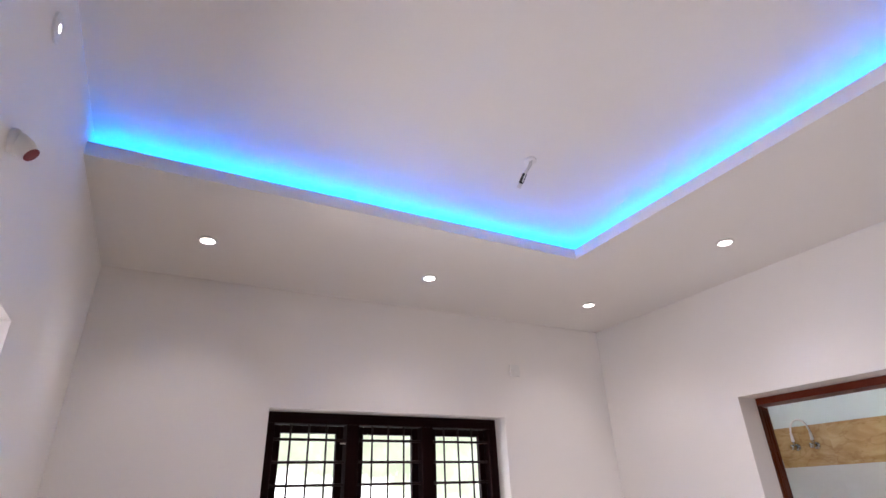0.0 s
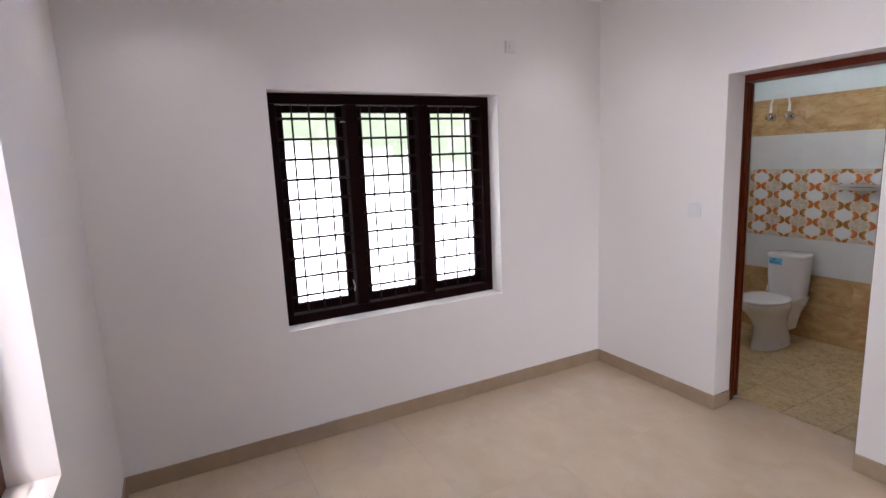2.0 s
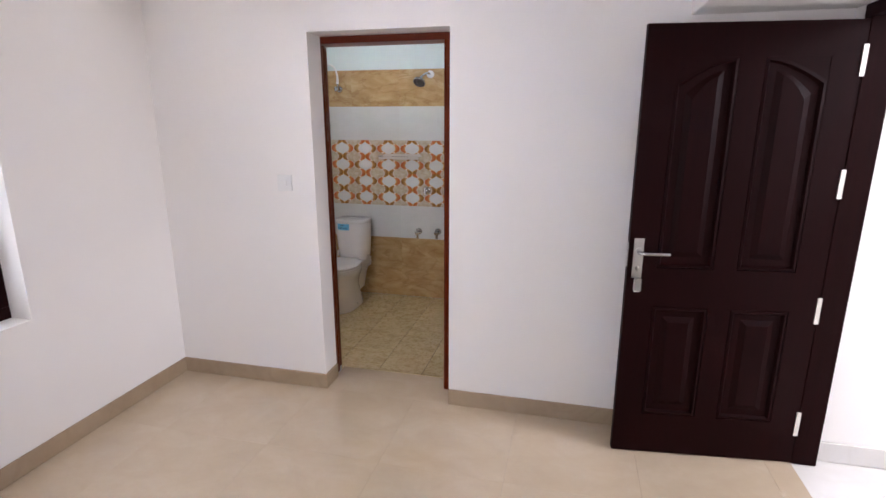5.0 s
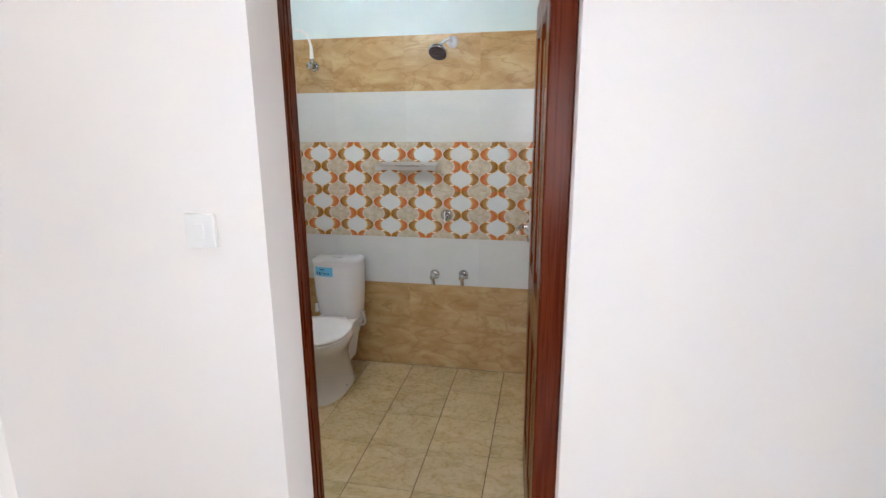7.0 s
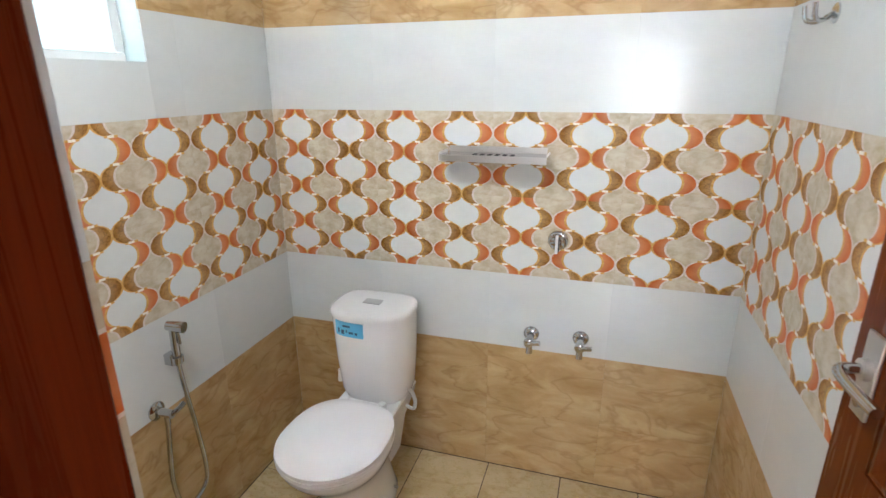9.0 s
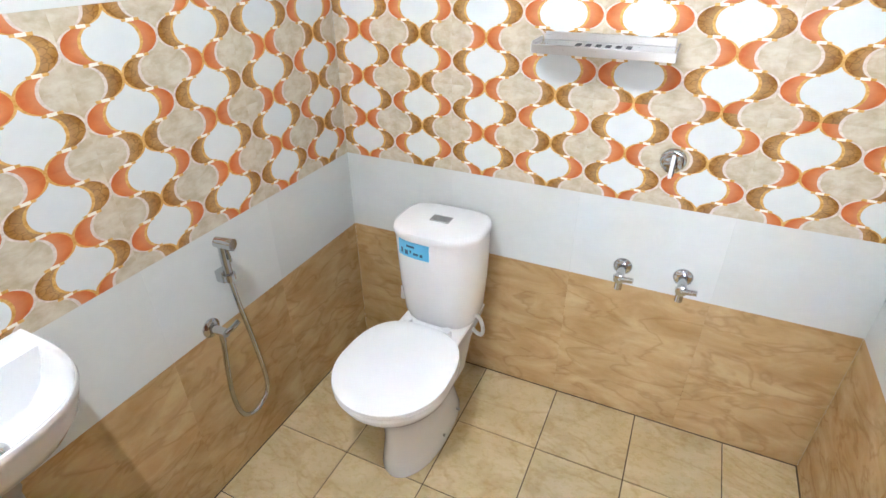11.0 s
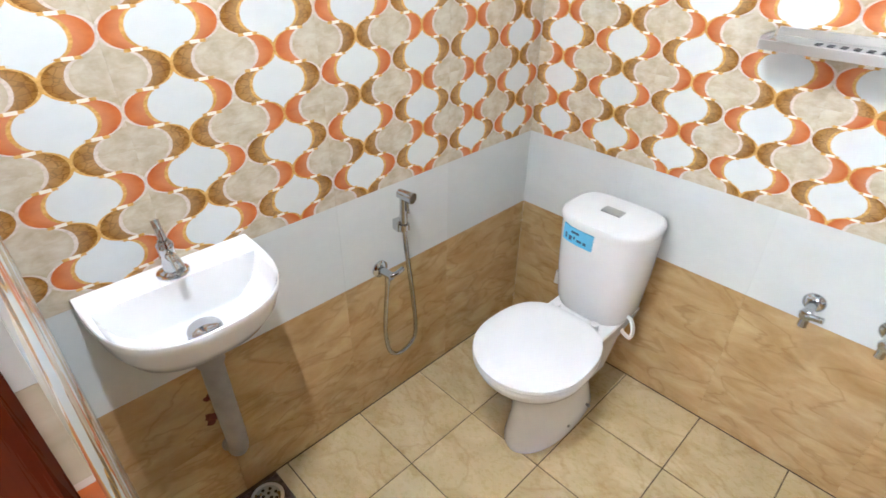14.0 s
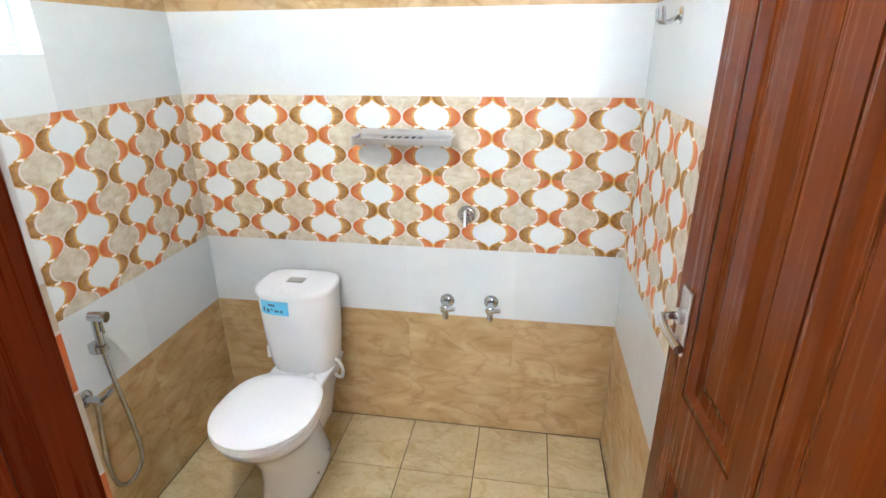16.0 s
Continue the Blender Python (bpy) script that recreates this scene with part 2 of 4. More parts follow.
DARK_WOOD = material("dark_stained_wood", wood((0.006, 0.0009, 0.001), (0.014, 0.002, 0.002), 2, 0.5, 0.0, 0.06))
DARK_WOOD_H = material("dark_stained_wood_across", wood((0.006, 0.0009, 0.001), (0.014, 0.002, 0.002), 1, 0.5, 0.0, 0.06))
RED_WOOD = material("red_varnished_wood", wood((0.088, 0.016, 0.0018), (0.140, 0.030, 0.003), 2, 0.26, 0.06, 0.12))
FRAME_WOOD = material("red_brown_frame_wood", wood((0.070, 0.009, 0.0018), (0.155, 0.024, 0.0035), 2, 0.28, 0.04, 0.12))
IRON = material("window_bar_iron", color=(0.016, 0.007, 0.006), rough=0.5, spec=0.2)
CHROME = material("chrome", lambda nt, b: nt.links.new(math_node(nt, "MULTIPLY_ADD", noise_tex(nt, coords(nt), 40, 3), 0.10, 0.04), b.inputs["Roughness"]), color=(0.56, 0.57, 0.58), metal=1.0)
DULL = material("dull_chrome", lambda nt, b: nt.links.new(math_node(nt, "MULTIPLY_ADD", noise_tex(nt, coords(nt), 20, 3), 0.2, 0.2), b.inputs["Roughness"]), color=(0.42, 0.43, 0.43), metal=1.0)
STEEL = material("brushed_steel", lambda nt, b: nt.links.new(math_node(nt, "MULTIPLY_ADD", noise_tex(nt, coords(nt, (4, 4, 120)), 6, 3), 0.25, 0.2), b.inputs["Roughness"]), color=(0.62, 0.60, 0.57), metal=1.0)
CERAMIC = material("white_ceramic", lambda nt, b: nt.links.new(ramp(nt, noise_tex(nt, coords(nt), 5, 3), [(0.3, (0.81, 0.81, 0.81)), (0.7, (0.84, 0.84, 0.835))]), b.inputs["Base Color"]), rough=0.08)
SEAT = material("white_seat_plastic", lambda nt, b: nt.links.new(math_node(nt, "MULTIPLY_ADD", noise_tex(nt, coords(nt), 8, 3), 0.1, 0.16), b.inputs["Roughness"]), color=(0.86, 0.86, 0.86))
WHITE_PLASTIC = material("white_plastic", lambda nt, b: nt.links.new(math_node(nt, "MULTIPLY_ADD", noise_tex(nt, coords(nt), 30, 3), 0.1, 0.3), b.inputs["Roughness"]), color=(0.74, 0.74, 0.72))
GREY_PVC = material("grey_pvc", lambda nt, b: nt.links.new(ramp(nt, noise_tex(nt, coords(nt), 12, 4), [(0.3, (0.25, 0.235, 0.21)), (0.7, (0.34, 0.32, 0.29))]), b.inputs["Base Color"]), rough=0.45)
RED = material("red_plastic", color=(0.16, 0.002, 0.008), rough=0.5, spec=0.2)
BLACK = material("black_rubber", color=(0.012, 0.012, 0.012), rough=0.6)
BLUE = material("blue_sticker", color=(0.16, 0.55, 0.82), rough=0.4)
BRONZE = material("tarnished_bronze", lambda nt, b: nt.links.new(ramp(nt, noise_tex(nt, coords(nt), 60, 4), [(0.3, (0.07, 0.05, 0.04)), (0.7, (0.22, 0.17, 0.14))]), b.inputs["Base Color"]), rough=0.38, metal=0.85)
NAVY = material("printed_navy", color=(0.04, 0.10, 0.22), rough=0.4)
GLASS = material("window_glass", color=(1, 1, 1), rough=0.02)
GLASS.node_tree.nodes["Principled BSDF"].inputs["Transmission Weight"].default_value = 1.0
GLASS.node_tree.nodes["Principled BSDF"].inputs["IOR"].default_value = 1.03


def glow(name, color, strength):
    m = material(name, color=color)
    b = m.node_tree.nodes["Principled BSDF"]
    b.inputs["Emission Color"].default_value = (*color, 1)
    b.inputs["Emission Strength"].default_value = strength
    return m


LED_BLUE = glow("blue_led_strip", (0.004, 0.24, 1.0), 50.0)
LED_WHITE = glow("downlight_lens", (1.0, 0.93, 0.84), 18.0)
LED_SOFT = glow("soft_light_lens", (1.0, 0.98, 0.96), 2.5)
BULB = glow("lit_bulb", (1.0, 0.97, 0.92), 5.0)
# frosted glass; the daylight behind it is put in as a faint emission
FROST = glow("frosted_pane_daylight_glow", (0.80, 0.95, 1.0), 0.2)


# garden board: its daylight is put in as emission of its own colours
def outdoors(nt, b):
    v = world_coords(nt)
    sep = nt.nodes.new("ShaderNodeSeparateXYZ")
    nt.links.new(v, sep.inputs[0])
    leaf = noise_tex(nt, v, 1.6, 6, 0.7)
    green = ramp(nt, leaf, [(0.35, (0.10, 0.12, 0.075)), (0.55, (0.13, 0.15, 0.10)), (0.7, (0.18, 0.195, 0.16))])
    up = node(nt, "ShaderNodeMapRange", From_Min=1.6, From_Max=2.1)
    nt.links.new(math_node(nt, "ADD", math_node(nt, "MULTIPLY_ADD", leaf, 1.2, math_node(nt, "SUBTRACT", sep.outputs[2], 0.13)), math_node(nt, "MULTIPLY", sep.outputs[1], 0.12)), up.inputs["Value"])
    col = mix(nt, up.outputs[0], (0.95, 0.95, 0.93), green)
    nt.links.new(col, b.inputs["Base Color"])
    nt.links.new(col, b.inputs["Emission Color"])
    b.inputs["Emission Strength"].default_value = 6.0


OUTSIDE = material("outdoors_glow", outdoors, rough=0.9)
GROUND = material("bare_ground", lambda nt, b: nt.links.new(ramp(nt, noise_tex(nt, world_coords(nt), 1.5, 6), [(0.3, (0.16, 0.12, 0.08)), (0.7, (0.28, 0.22, 0.16))]), b.inputs["Base Color"]), rough=0.95)

# ---- mesh helpers ----


def add_box(bm, x0, y0, z0, x1, y1, z1, bevel=0.0, seg=1):
    mesh = bmesh.ops.create_cube(bm, size=1.0)
    bmesh.ops.scale(bm, vec=(x1 - x0, y1 - y0, z1 - z0), verts=mesh["verts"])
    bmesh.ops.translate(bm, vec=((x0 + x1) / 2, (y0 + y1) / 2, (z0 + z1) / 2), verts=mesh["verts"])
    if bevel:
        edges = list({e for v in mesh["verts"] for e in v.link_edges})
        bmesh.ops.bevel(bm, geom=edges, offset=bevel, segments=seg, affect="EDGES", profile=0.5)
    return bm


def box(x0, y0, z0, x1, y1, z1, bevel=0.0, seg=1):
    return add_box(bmesh.new(), x0, y0, z0, x1, y1, z1, bevel, seg)


def add_cyl(bm, a, b, r0, r1=None, n=20, caps=True):
    a, b = Vector(a), Vector(b)
    d = b - a
    q = d.to_track_quat("Z", "Y").to_matrix().to_4x4()
    bmesh.ops.create_cone(bm, cap_ends=caps, segments=n, radius1=r0, radius2=r0 if r1 is None else r1, depth=d.length,
                          matrix=Matrix.Translation((a + b) / 2) @ q)
    return bm


def cyl(a, b, r0, r1=None, n=20):
    return add_cyl(bmesh.new(), a, b, r0, r1, n)


def lathe(profile, centre, axis, n=24):
    """Turns (radius, height) rows round the axis through centre."""
    bm = bmesh.new()
    q = Vector(axis).to_track_quat("Z", "Y").to_matrix().to_4x4()
    m = Matrix.Translation(centre) @ q
    rings = [[bm.verts.new(m @ Vector((r * math.cos(2 * math.pi * i / n), r * math.sin(2 * math.pi * i / n), h))) for i in range(n)] for r, h in profile]
    for p, q2 in zip(rings, rings[1:]):
        for i in range(n):
            bm.faces.new((p[i], p[(i + 1) % n], q2[(i + 1) % n], q2[i]))
    bm.faces.new(rings[0][::-1])
    bm.faces.new(rings[-1])
    return bm


def loft(rings, close=True):
    bm = bmesh.new()
    rows = [[bm.verts.new(p) for p in ring] for ring in rings]
    n = len(rows[0])
    for p, q in zip(rows, rows[1:]):
        for i in range(n):
            bm.faces.new((p[i], p[(i + 1) % n], q[(i + 1) % n], q[i]))
    if close:
        bm.faces.new(rows[0][::-1])
        bm.faces.new(rows[-1])
    return bm


def tube(points, r, n=12, steps=8):
    """A round pipe along a smooth line through the points."""
    pts = [Vector(p) for p in points]
    line = []
    for i in range(len(pts) - 1):
        p0, p1, p2, p3 = pts[max(i - 1, 0)], pts[i], pts[i + 1], pts[min(i + 2, len(pts) - 1)]
        for s in range(steps):
            t = s / steps
            line.append(0.5 * (2 * p1 + (p2 - p0) * t + (2 * p0 - 5 * p1 + 4 * p2 - p3) * t * t + (3 * p1 - p0 - 3 * p2 + p3) * t ** 3))
    line.append(pts[-1])
    rings, side = [], None
    for i, p in enumerate(line):
        d = (line[min(i + 1, len(line) - 1)] - line[max(i - 1, 0)]).normalized()
        if side is None:
            side = d.orthogonal().normalized()
        side = (side - d * side.dot(d)).normalized()
        up = d.cross(side)
        rings.append([p + (side * math.cos(2 * math.pi * k / n) + up * math.sin(2 * math.pi * k / n)) * r for k in range(n)])
    return loft(rings)


def part(name, bm, mat, parent=None, label="", smooth=None, local=False):
    if not local:
        bmesh.ops.transform(bm, matrix=ROOM, verts=bm.verts)
    bmesh.ops.recalc_face_normals(bm, faces=bm.faces)
    me = bpy.data.meshes.new(name)
    bm.to_mesh(me)
    bm.free()
    me.materials.append(mat)
    if smooth:
        me.shade_smooth()
        me.set_sharp_from_angle(angle=radians(smooth))
    ob = new(name, me)
    if parent:
        ob.parent = parent
    return tagged(ob, label)


def thing(name, label, category, at=(0, 0, 0), group="", kind=""):
    ob = new(name)
    ob.location = ROOM @ Vector(at)
    return tagged(ob, label, category, group, kind)


def place(ob):
    """Parts are modelled in world metres: undo the parent's offset."""
    for o in ob.children:
        o.matrix_parent_inverse = ob.matrix_basis.inverted()
    return ob


def wall_mesh(x0, y0, z0, x1, y1, z1, axis, holes):
    """A solid wall with rectangular openings through it. axis: 0 where it runs along x, 1 along y. holes: (from, to, bottom, top)."""
    bm = bmesh.new()
    lo, hi = (x0, x1) if axis == 0 else (y0, y1)
    cuts = sorted({lo, hi, *[h[0] for h in holes], *[h[1] for h in holes]})
    for a, b in zip(cuts, cuts[1:]):
        spans = sorted([(h[2], h[3]) for h in holes if h[0] <= a and b <= h[1]])
        z = z0
        for s, e in spans + [(z1, z1)]:
            if s > z + 1e-6:
                if axis == 0:
                    add_box(bm, a, y0, z, b, y1, s)
                else:
                    add_box(bm, x0, a, z, x1, b, s)
            z = e
    bmesh.ops.remove_doubles(bm, verts=bm.verts, dist=1e-5)
    seen = {}
    for f in list(bm.faces):
        seen.setdefault(f.calc_center_median().to_tuple(4), []).append(f)
    bmesh.ops.delete(bm, geom=[f for fs in seen.values() if len(fs) > 1 for f in fs], context="FACES")
    return bm


# ---- bedroom shell ----
XE, YS, CH, UP = 3.48, -3.257, 2.69, 2.82        # east wall, south wall, ceiling, raised ceiling
DOOR_L, DOOR_R, DOOR_T = 0.998, 1.766, 2.04      # bathroom doorway
BX0, BX1, BY0, BY1, BZ = 0.012, 1.737, 0.257, 1.852, -0.02
WIN = (-2.368, -0.905, 0.695, 2.037)             # west window: y, y, z, z
SWIN = (1.19, 2.55, 0.775, 2.04)                  # south window: x, x, z, z

tagged(part("wall_west", wall_mesh(-0.23, YS - 0.23, -0.15, 0, 0.29, 3.0, 1, [WIN]), PAINT), "white painted plaster outer wall with a barred window", "wall", kind="structure")
north_wall = wall_mesh(0, 0, -0.15, XE + 2.2, 0.153, 3.0, 0, [(DOOR_L, DOOR_R, -0.15, DOOR_T)])
back_leaf = bpy.data.meshes.new("back_leaf")
half = wall_mesh(0, 0.153, -0.15, XE + 2.2, 0.29, 3.0, 0, [(0.919, DOOR_R, -0.15, DOOR_T)])      # wider behind the plaster, for the frame
half.to_mesh(back_leaf)
half.free()
north_wall.from_mesh(back_leaf)
tagged(part("wall_north", north_wall, PAINT), "white painted plaster wall with the bathroom doorway", "wall", kind="structure")
tagged(part("wall_south", wall_mesh(0, YS - 0.23, -0.15, XE, YS, 3.0, 0, [SWIN]), PAINT), "white painted plaster wall with a sunlit window", "wall", kind="structure")
tagged(part("wall_east", wall_mesh(XE, YS - 0.23, -0.15, XE + 0.12, 0, 3.0, 1, [(-1.06, -0.075, -0.15, 2.04)]), PAINT), "white painted plaster wall with the room door", "wall", kind="structure")

# ceilings: a lowered border with a trough, and a raised middle
CX0, CX1, CY1 = 1.02, 2.75, -1.07
ring = bmesh.new()
for a in ((0, YS, CX0, CY1), (0, CY1, XE, 0), (CX1, YS, XE, CY1)):
    add_box(ring, a[0], a[1], CH, a[2], a[3], CH + 0.012)
for a in ((CX0 - 0.012, YS, CX0, CY1), (CX1, YS, CX1 + 0.012, CY1)):
    add_box(ring, a[0], a[1], CH + 0.012, a[2], a[3], CH + 0.055)
add_box(ring, CX0 - 0.012, CY1, CH + 0.012, CX1 + 0.012, CY1 + 0.012, CH + 0.055)
tagged(part("ceiling", ring, CEIL), "white lowered plasterboard ceiling border with a light trough", "ceiling", kind="structure")
raised = box(CX0 - 0.14, YS, UP, CX1 + 0.14, CY1 + 0.14, UP + 0.05)
for a in ((CX0 - 0.15, YS, CX0 - 0.14, CY1 + 0.15), (CX1 + 0.14, YS, CX1 + 0.15, CY1 + 0.15), (CX0 - 0.14, CY1 + 0.14, CX1 + 0.14, CY1 + 0.15)):
    add_box(raised, a[0], a[1], CH + 0.012, a[2], a[3], UP + 0.05)
tagged(part("ceiling_raised", raised, CEIL), "white raised ceiling panel above the light trough", "ceiling", kind="structure")
tagged(part("roof_slab", box(-0.23, YS - 0.23, 3.0, XE + 2.3, 2.05, 3.15), PAINT), "plain concrete roof slab", "roof", kind="structure")

strip = thing("led_strip", "blue glowing light strip hidden in the ceiling trough", "light strip", (CX0 - 0.06, CY1, CH + 0.012))
part("led_run", box(CX0 - 0.139, YS + 0.01, CH + 0.034, CX0 - 0.133, CY1 + 0.10, CH + 0.046), LED_BLUE, strip)
part("led_run", box(CX0 - 0.05, CY1 + 0.133, CH + 0.034, CX1, CY1 + 0.139, CH + 0.041), LED_BLUE, strip)
place(strip)


def downlight(x, y, i):
    d = thing("downlight", "small round lit recessed ceiling light with a white rim", "downlight", (x, y, CH), "ceiling downlights")
    part("rim", lathe([(0.028, -0.001), (0.043, -0.001), (0.046, -0.004), (0.043, -0.008), (0.033, -0.009), (0.030, -0.004)], (x, y, CH), (0, 0, 1)), WHITE_PLASTIC, d, smooth=50)
    part("lens", lathe([(0.029, -0.006), (0.029, -0.003)], (x, y, CH), (0, 0, 1)), LED_WHITE, d, "glowing lens")
    place(d)
    lamp("downlight_beam", "SPOT", 13, ROOM @ look((x, y, CH - 0.015), (x, y, 0)), (1.0, 0.92, 0.82), radius=0.03, cone=(radians(120), 0.9))


for i, (x, y) in enumerate(((0.50, -2.81), (0.495, -1.67), (0.487, -0.51), (1.485, -0.51))):
    downlight(x, y, i)

# floor and skirting
tagged(part("floor", box(0, YS, -0.15, XE, 0.0, -0.008), GROUT_PALE), "cement bed under the bedroom floor tiles", "floor", kind="structure")
floor_bed = bpy.data.objects["floor"]
tagged(part("hall_floor", box(XE, -2.2, -0.15, XE + 2.2, 0, -0.002), HALL_TILE), "white polished tile floor of the hall", "floor", kind="structure")
tagged(part("hall_wall", wall_mesh(XE + 2.2, -2.2, -0.15, XE + 2.3, 0.27, 3.0, 1, []), PAINT), "white painted hall wall", "wall", kind="structure")
tagged(part("hall_wall_south", box(XE + 0.12, -2.3, -0.15, XE + 2.3, -2.2, 3.0), PAINT), "white painted hall end wall", "wall", kind="structure")
sk = 0.094
for nm, b in (("skirting_west", (0, YS, 0, 0.010, 0, sk)), ("skirting_north", (0.010, -0.010, 0, DOOR_L, 0, sk)), ("skirting_north_east", (DOOR_R, -0.010, 0, XE, 0, sk)),
              ("skirting_south", (0.010, YS, 0, XE, YS + 0.010, sk)), ("skirting_jamb", (DOOR_L, -0.010, 0, DOOR_L + 0.010, 0.15, sk)), ("skirting_hall", (XE + 0.12, -0.085, 0, XE + 2.2, -0.07, 0.1))):
    tagged(part(nm, box(*b, bevel=0.002), HALL_TILE if "hall" in nm else SKIRT), "beige tile skirting along the wall foot", "skirting", kind="structure")
tagged(part("hall_side_wall", box(XE + 0.12, -0.07, 0, XE + 2.2, 0, 3.0), PAINT), "white painted hall wall beside the door", "wall", kind="structure")
tagged(part("loft_slab", box(2.85, -0.62, 2.04, XE, 0, 2.12, 0.004), PAINT), "white painted concrete loft slab above the room door", "loft slab", kind="structure")

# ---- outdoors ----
# added board that glows in place of the daylit garden
tagged(part("backdrop", box(-2.6, -9, -0.6, -2.5, 6, 6), OUTSIDE), "self-glowing board coloured as overexposed garden wall and trees outside the window", "backdrop", kind="structure")
tagged(part("ground", box(-60, -60, -0.6, 60, 60, -0.5), GROUND), "bare earth ground outside the house", "ground", kind="structure")

# ---- west window ----


def window_unit(y0, y1, z0, z1, latch=True):
    """Three-light window in local axes: y along the wall, x out of the room is negative."""
    win = thing("window_1", "dark-stained wooden three-light window with iron bars", "window", (-0.115, (y0 + y1) / 2, z0), kind="structure")
    f, m, d0, d1 = 0.058, 0.072, -0.205, -0.115
    inner = (y1 - y0 - 2 * f - 2 * m) / 3
    part("window_frame", box(d0, y0, z1 - f, d1, y1, z1, 0.004, 2), DARK_WOOD_H, win)
    part("window_frame", box(d0, y0, z0, d1, y1, z0 + f, 0.004, 2), DARK_WOOD_H, win)
    for a, b in ((y0, y0 + f), (y1 - f, y1), (y0 + f + inner, y0 + f + inner + m), (y0 + f + 2 * inner + m, y0 + f + 2 * inner + 2 * m)):
        part("window_frame", box(d0, a, z0 + f, d1, b, z1 - f, 0.004, 2), DARK_WOOD, win)
    for i in range(3):
        a = y0 + f + i * (inner + m)
        b = a + inner
        s, lo, hi, q0, q1 = 0.045, z0 + f, z1 - f, -0.200, -0.168
        sash = part("sash", box(q0, a + 0.003, lo + 0.003, q1, a + s, hi - 0.003, 0.003), DARK_WOOD, win)
        part("stile", box(q0, b - s, lo + 0.003, q1, b - 0.003, hi - 0.003, 0.003), DARK_WOOD, sash)
        part("rail", box(q0, a + s, lo + 0.003, q1, b - s, lo + s + 0.01, 0.003), DARK_WOOD_H, sash)
        part("rail", box(q0, a + s, hi - s, q1, b - s, hi - 0.003, 0.003), DARK_WOOD_H, sash)
        pane = part("pane", box(-0.186, a + s - 0.004, lo + s + 0.006, -0.182, b - s + 0.004, hi - s + 0.004), GLASS, sash)
        pane.visible_shadow = False
        for k in range(10):
            z = hi - 0.081 - 0.1152 * k
            part("bar", cyl((-0.145, a - 0.002, z), (-0.145, b + 0.002, z), 0.0075, n=8), IRON, win, smooth=60)
        for k in range(3):
            y = a + inner * (0.235 + 0.25 * k)
            part("bar", cyl((-0.154, y, lo - 0.002), (-0.154, y, hi + 0.002), 0.0058, n=8), IRON, win, smooth=60)
        if i == 0 and latch:
            part("latch", tube([(-0.135, b - 0.03, hi - 0.10), (-0.130, b - 0.005, hi - 0.10), (-0.135, b + 0.004, hi - 0.105)], 0.004), STEEL, win, "small steel hook", 60)
            part("latch", tube([(-0.135, b - 0.02, lo + 0.16), (-0.128, b - 0.012, lo + 0.12), (-0.135, b - 0.015, lo + 0.09)], 0.003), STEEL, win, "small steel hook", 60)
    return place(win)


window_unit(WIN[0] + 0.001, WIN[1] - 0.001, WIN[2] + 0.001, WIN[3] - 0.001)
tagged(part("window_sill", box(-0.115, WIN[0], WIN[2] - 0.001, 0.002, WIN[1], WIN[2] + 0.004, 0.001), PAINT), "white painted window sill", "window sill", kind="structure")

# south window: deep reveal, frame and open shutter
swin = thing("window_2", "red-brown wooden window with its shutter open to the sun", "window", ((SWIN[0] + SWIN[1]) / 2, YS - 0.15, SWIN[2]), kind="structure")
for b in ((SWIN[0], SWIN[2], SWIN[0] + 0.06, SWIN[3]), (SWIN[1] - 0.06, SWIN[2], SWIN[1], SWIN[3]), (SWIN[0] + 0.06, SWIN[2], SWIN[1] - 0.06, SWIN[2] + 0.06), (SWIN[0] + 0.06, SWIN[3] - 0.06, SWIN[1] - 0.06, SWIN[3]),
          (1.55, SWIN[2] + 0.06, 1.62, SWIN[3] - 0.06), (2.06, SWIN[2] + 0.06, 2.13, SWIN[3] - 0.06)):
    part("window_frame", box(b[0], YS - 0.225, b[1], b[2], YS - 0.125, b[3], 0.003), FRAME_WOOD, swin)
for k in range(9):
    z = SWIN[2] + 0.14 + k * 0.13
    part("bar", cyl((SWIN[0] + 0.05, YS - 0.17, z), (SWIN[1] - 0.05, YS - 0.17, z), 0.005, n=8), IRON, swin, smooth=60)
place(swin)

# ---- doorway to the bathroom ----
FY0, FY1 = 0.153, 0.295
dframe = thing("door_frame", "red-brown varnished wooden frame of the bathroom door", "door frame", ((DOOR_L + DOOR_R) / 2, 0.2, 0), kind="structure")


def jamb(x0, x1, back, y_end):
    """An upright whose bathroom side steps back to x = back, for the leaf to close against."""
    bm = box(x0, FY0, 0.0, x1, 0.228, DOOR_T - 0.038, 0.003)
    add_box(bm, x0, 0.226, 0.0, back, y_end, DOOR_T - 0.038, 0.003)
    return part("jamb", bm, FRAME_WOOD, dframe)


jamb(0.92, 0.985, 0.958, 0.312)
right = box(1.700, FY0, 0.0, DOOR_R - 0.001, 0.228, DOOR_T - 0.038, 0.003)
add_box(right, 1.735, 0.226, 0.0, DOOR_R - 0.001, FY1, DOOR_T - 0.038, 0.003)
part("jamb", right, FRAME_WOOD, dframe)
part("head", box(0.92, FY0, DOOR_T - 0.038, DOOR_R - 0.001, FY1, DOOR_T - 0.001, 0.003), material("frame_wood_across", wood((0.070, 0.009, 0.003), (0.155, 0.024, 0.006), 0, 0.36, 0.0, 0.2)), dframe)
for z in (0.86, 1.02):
    part("keeper", box(0.957, FY1 - 0.030, z - 0.008, 0.960, FY1 - 0.016, z + 0.008, 0.001), IRON, dframe, "small dark bolt keeper")
place(dframe)
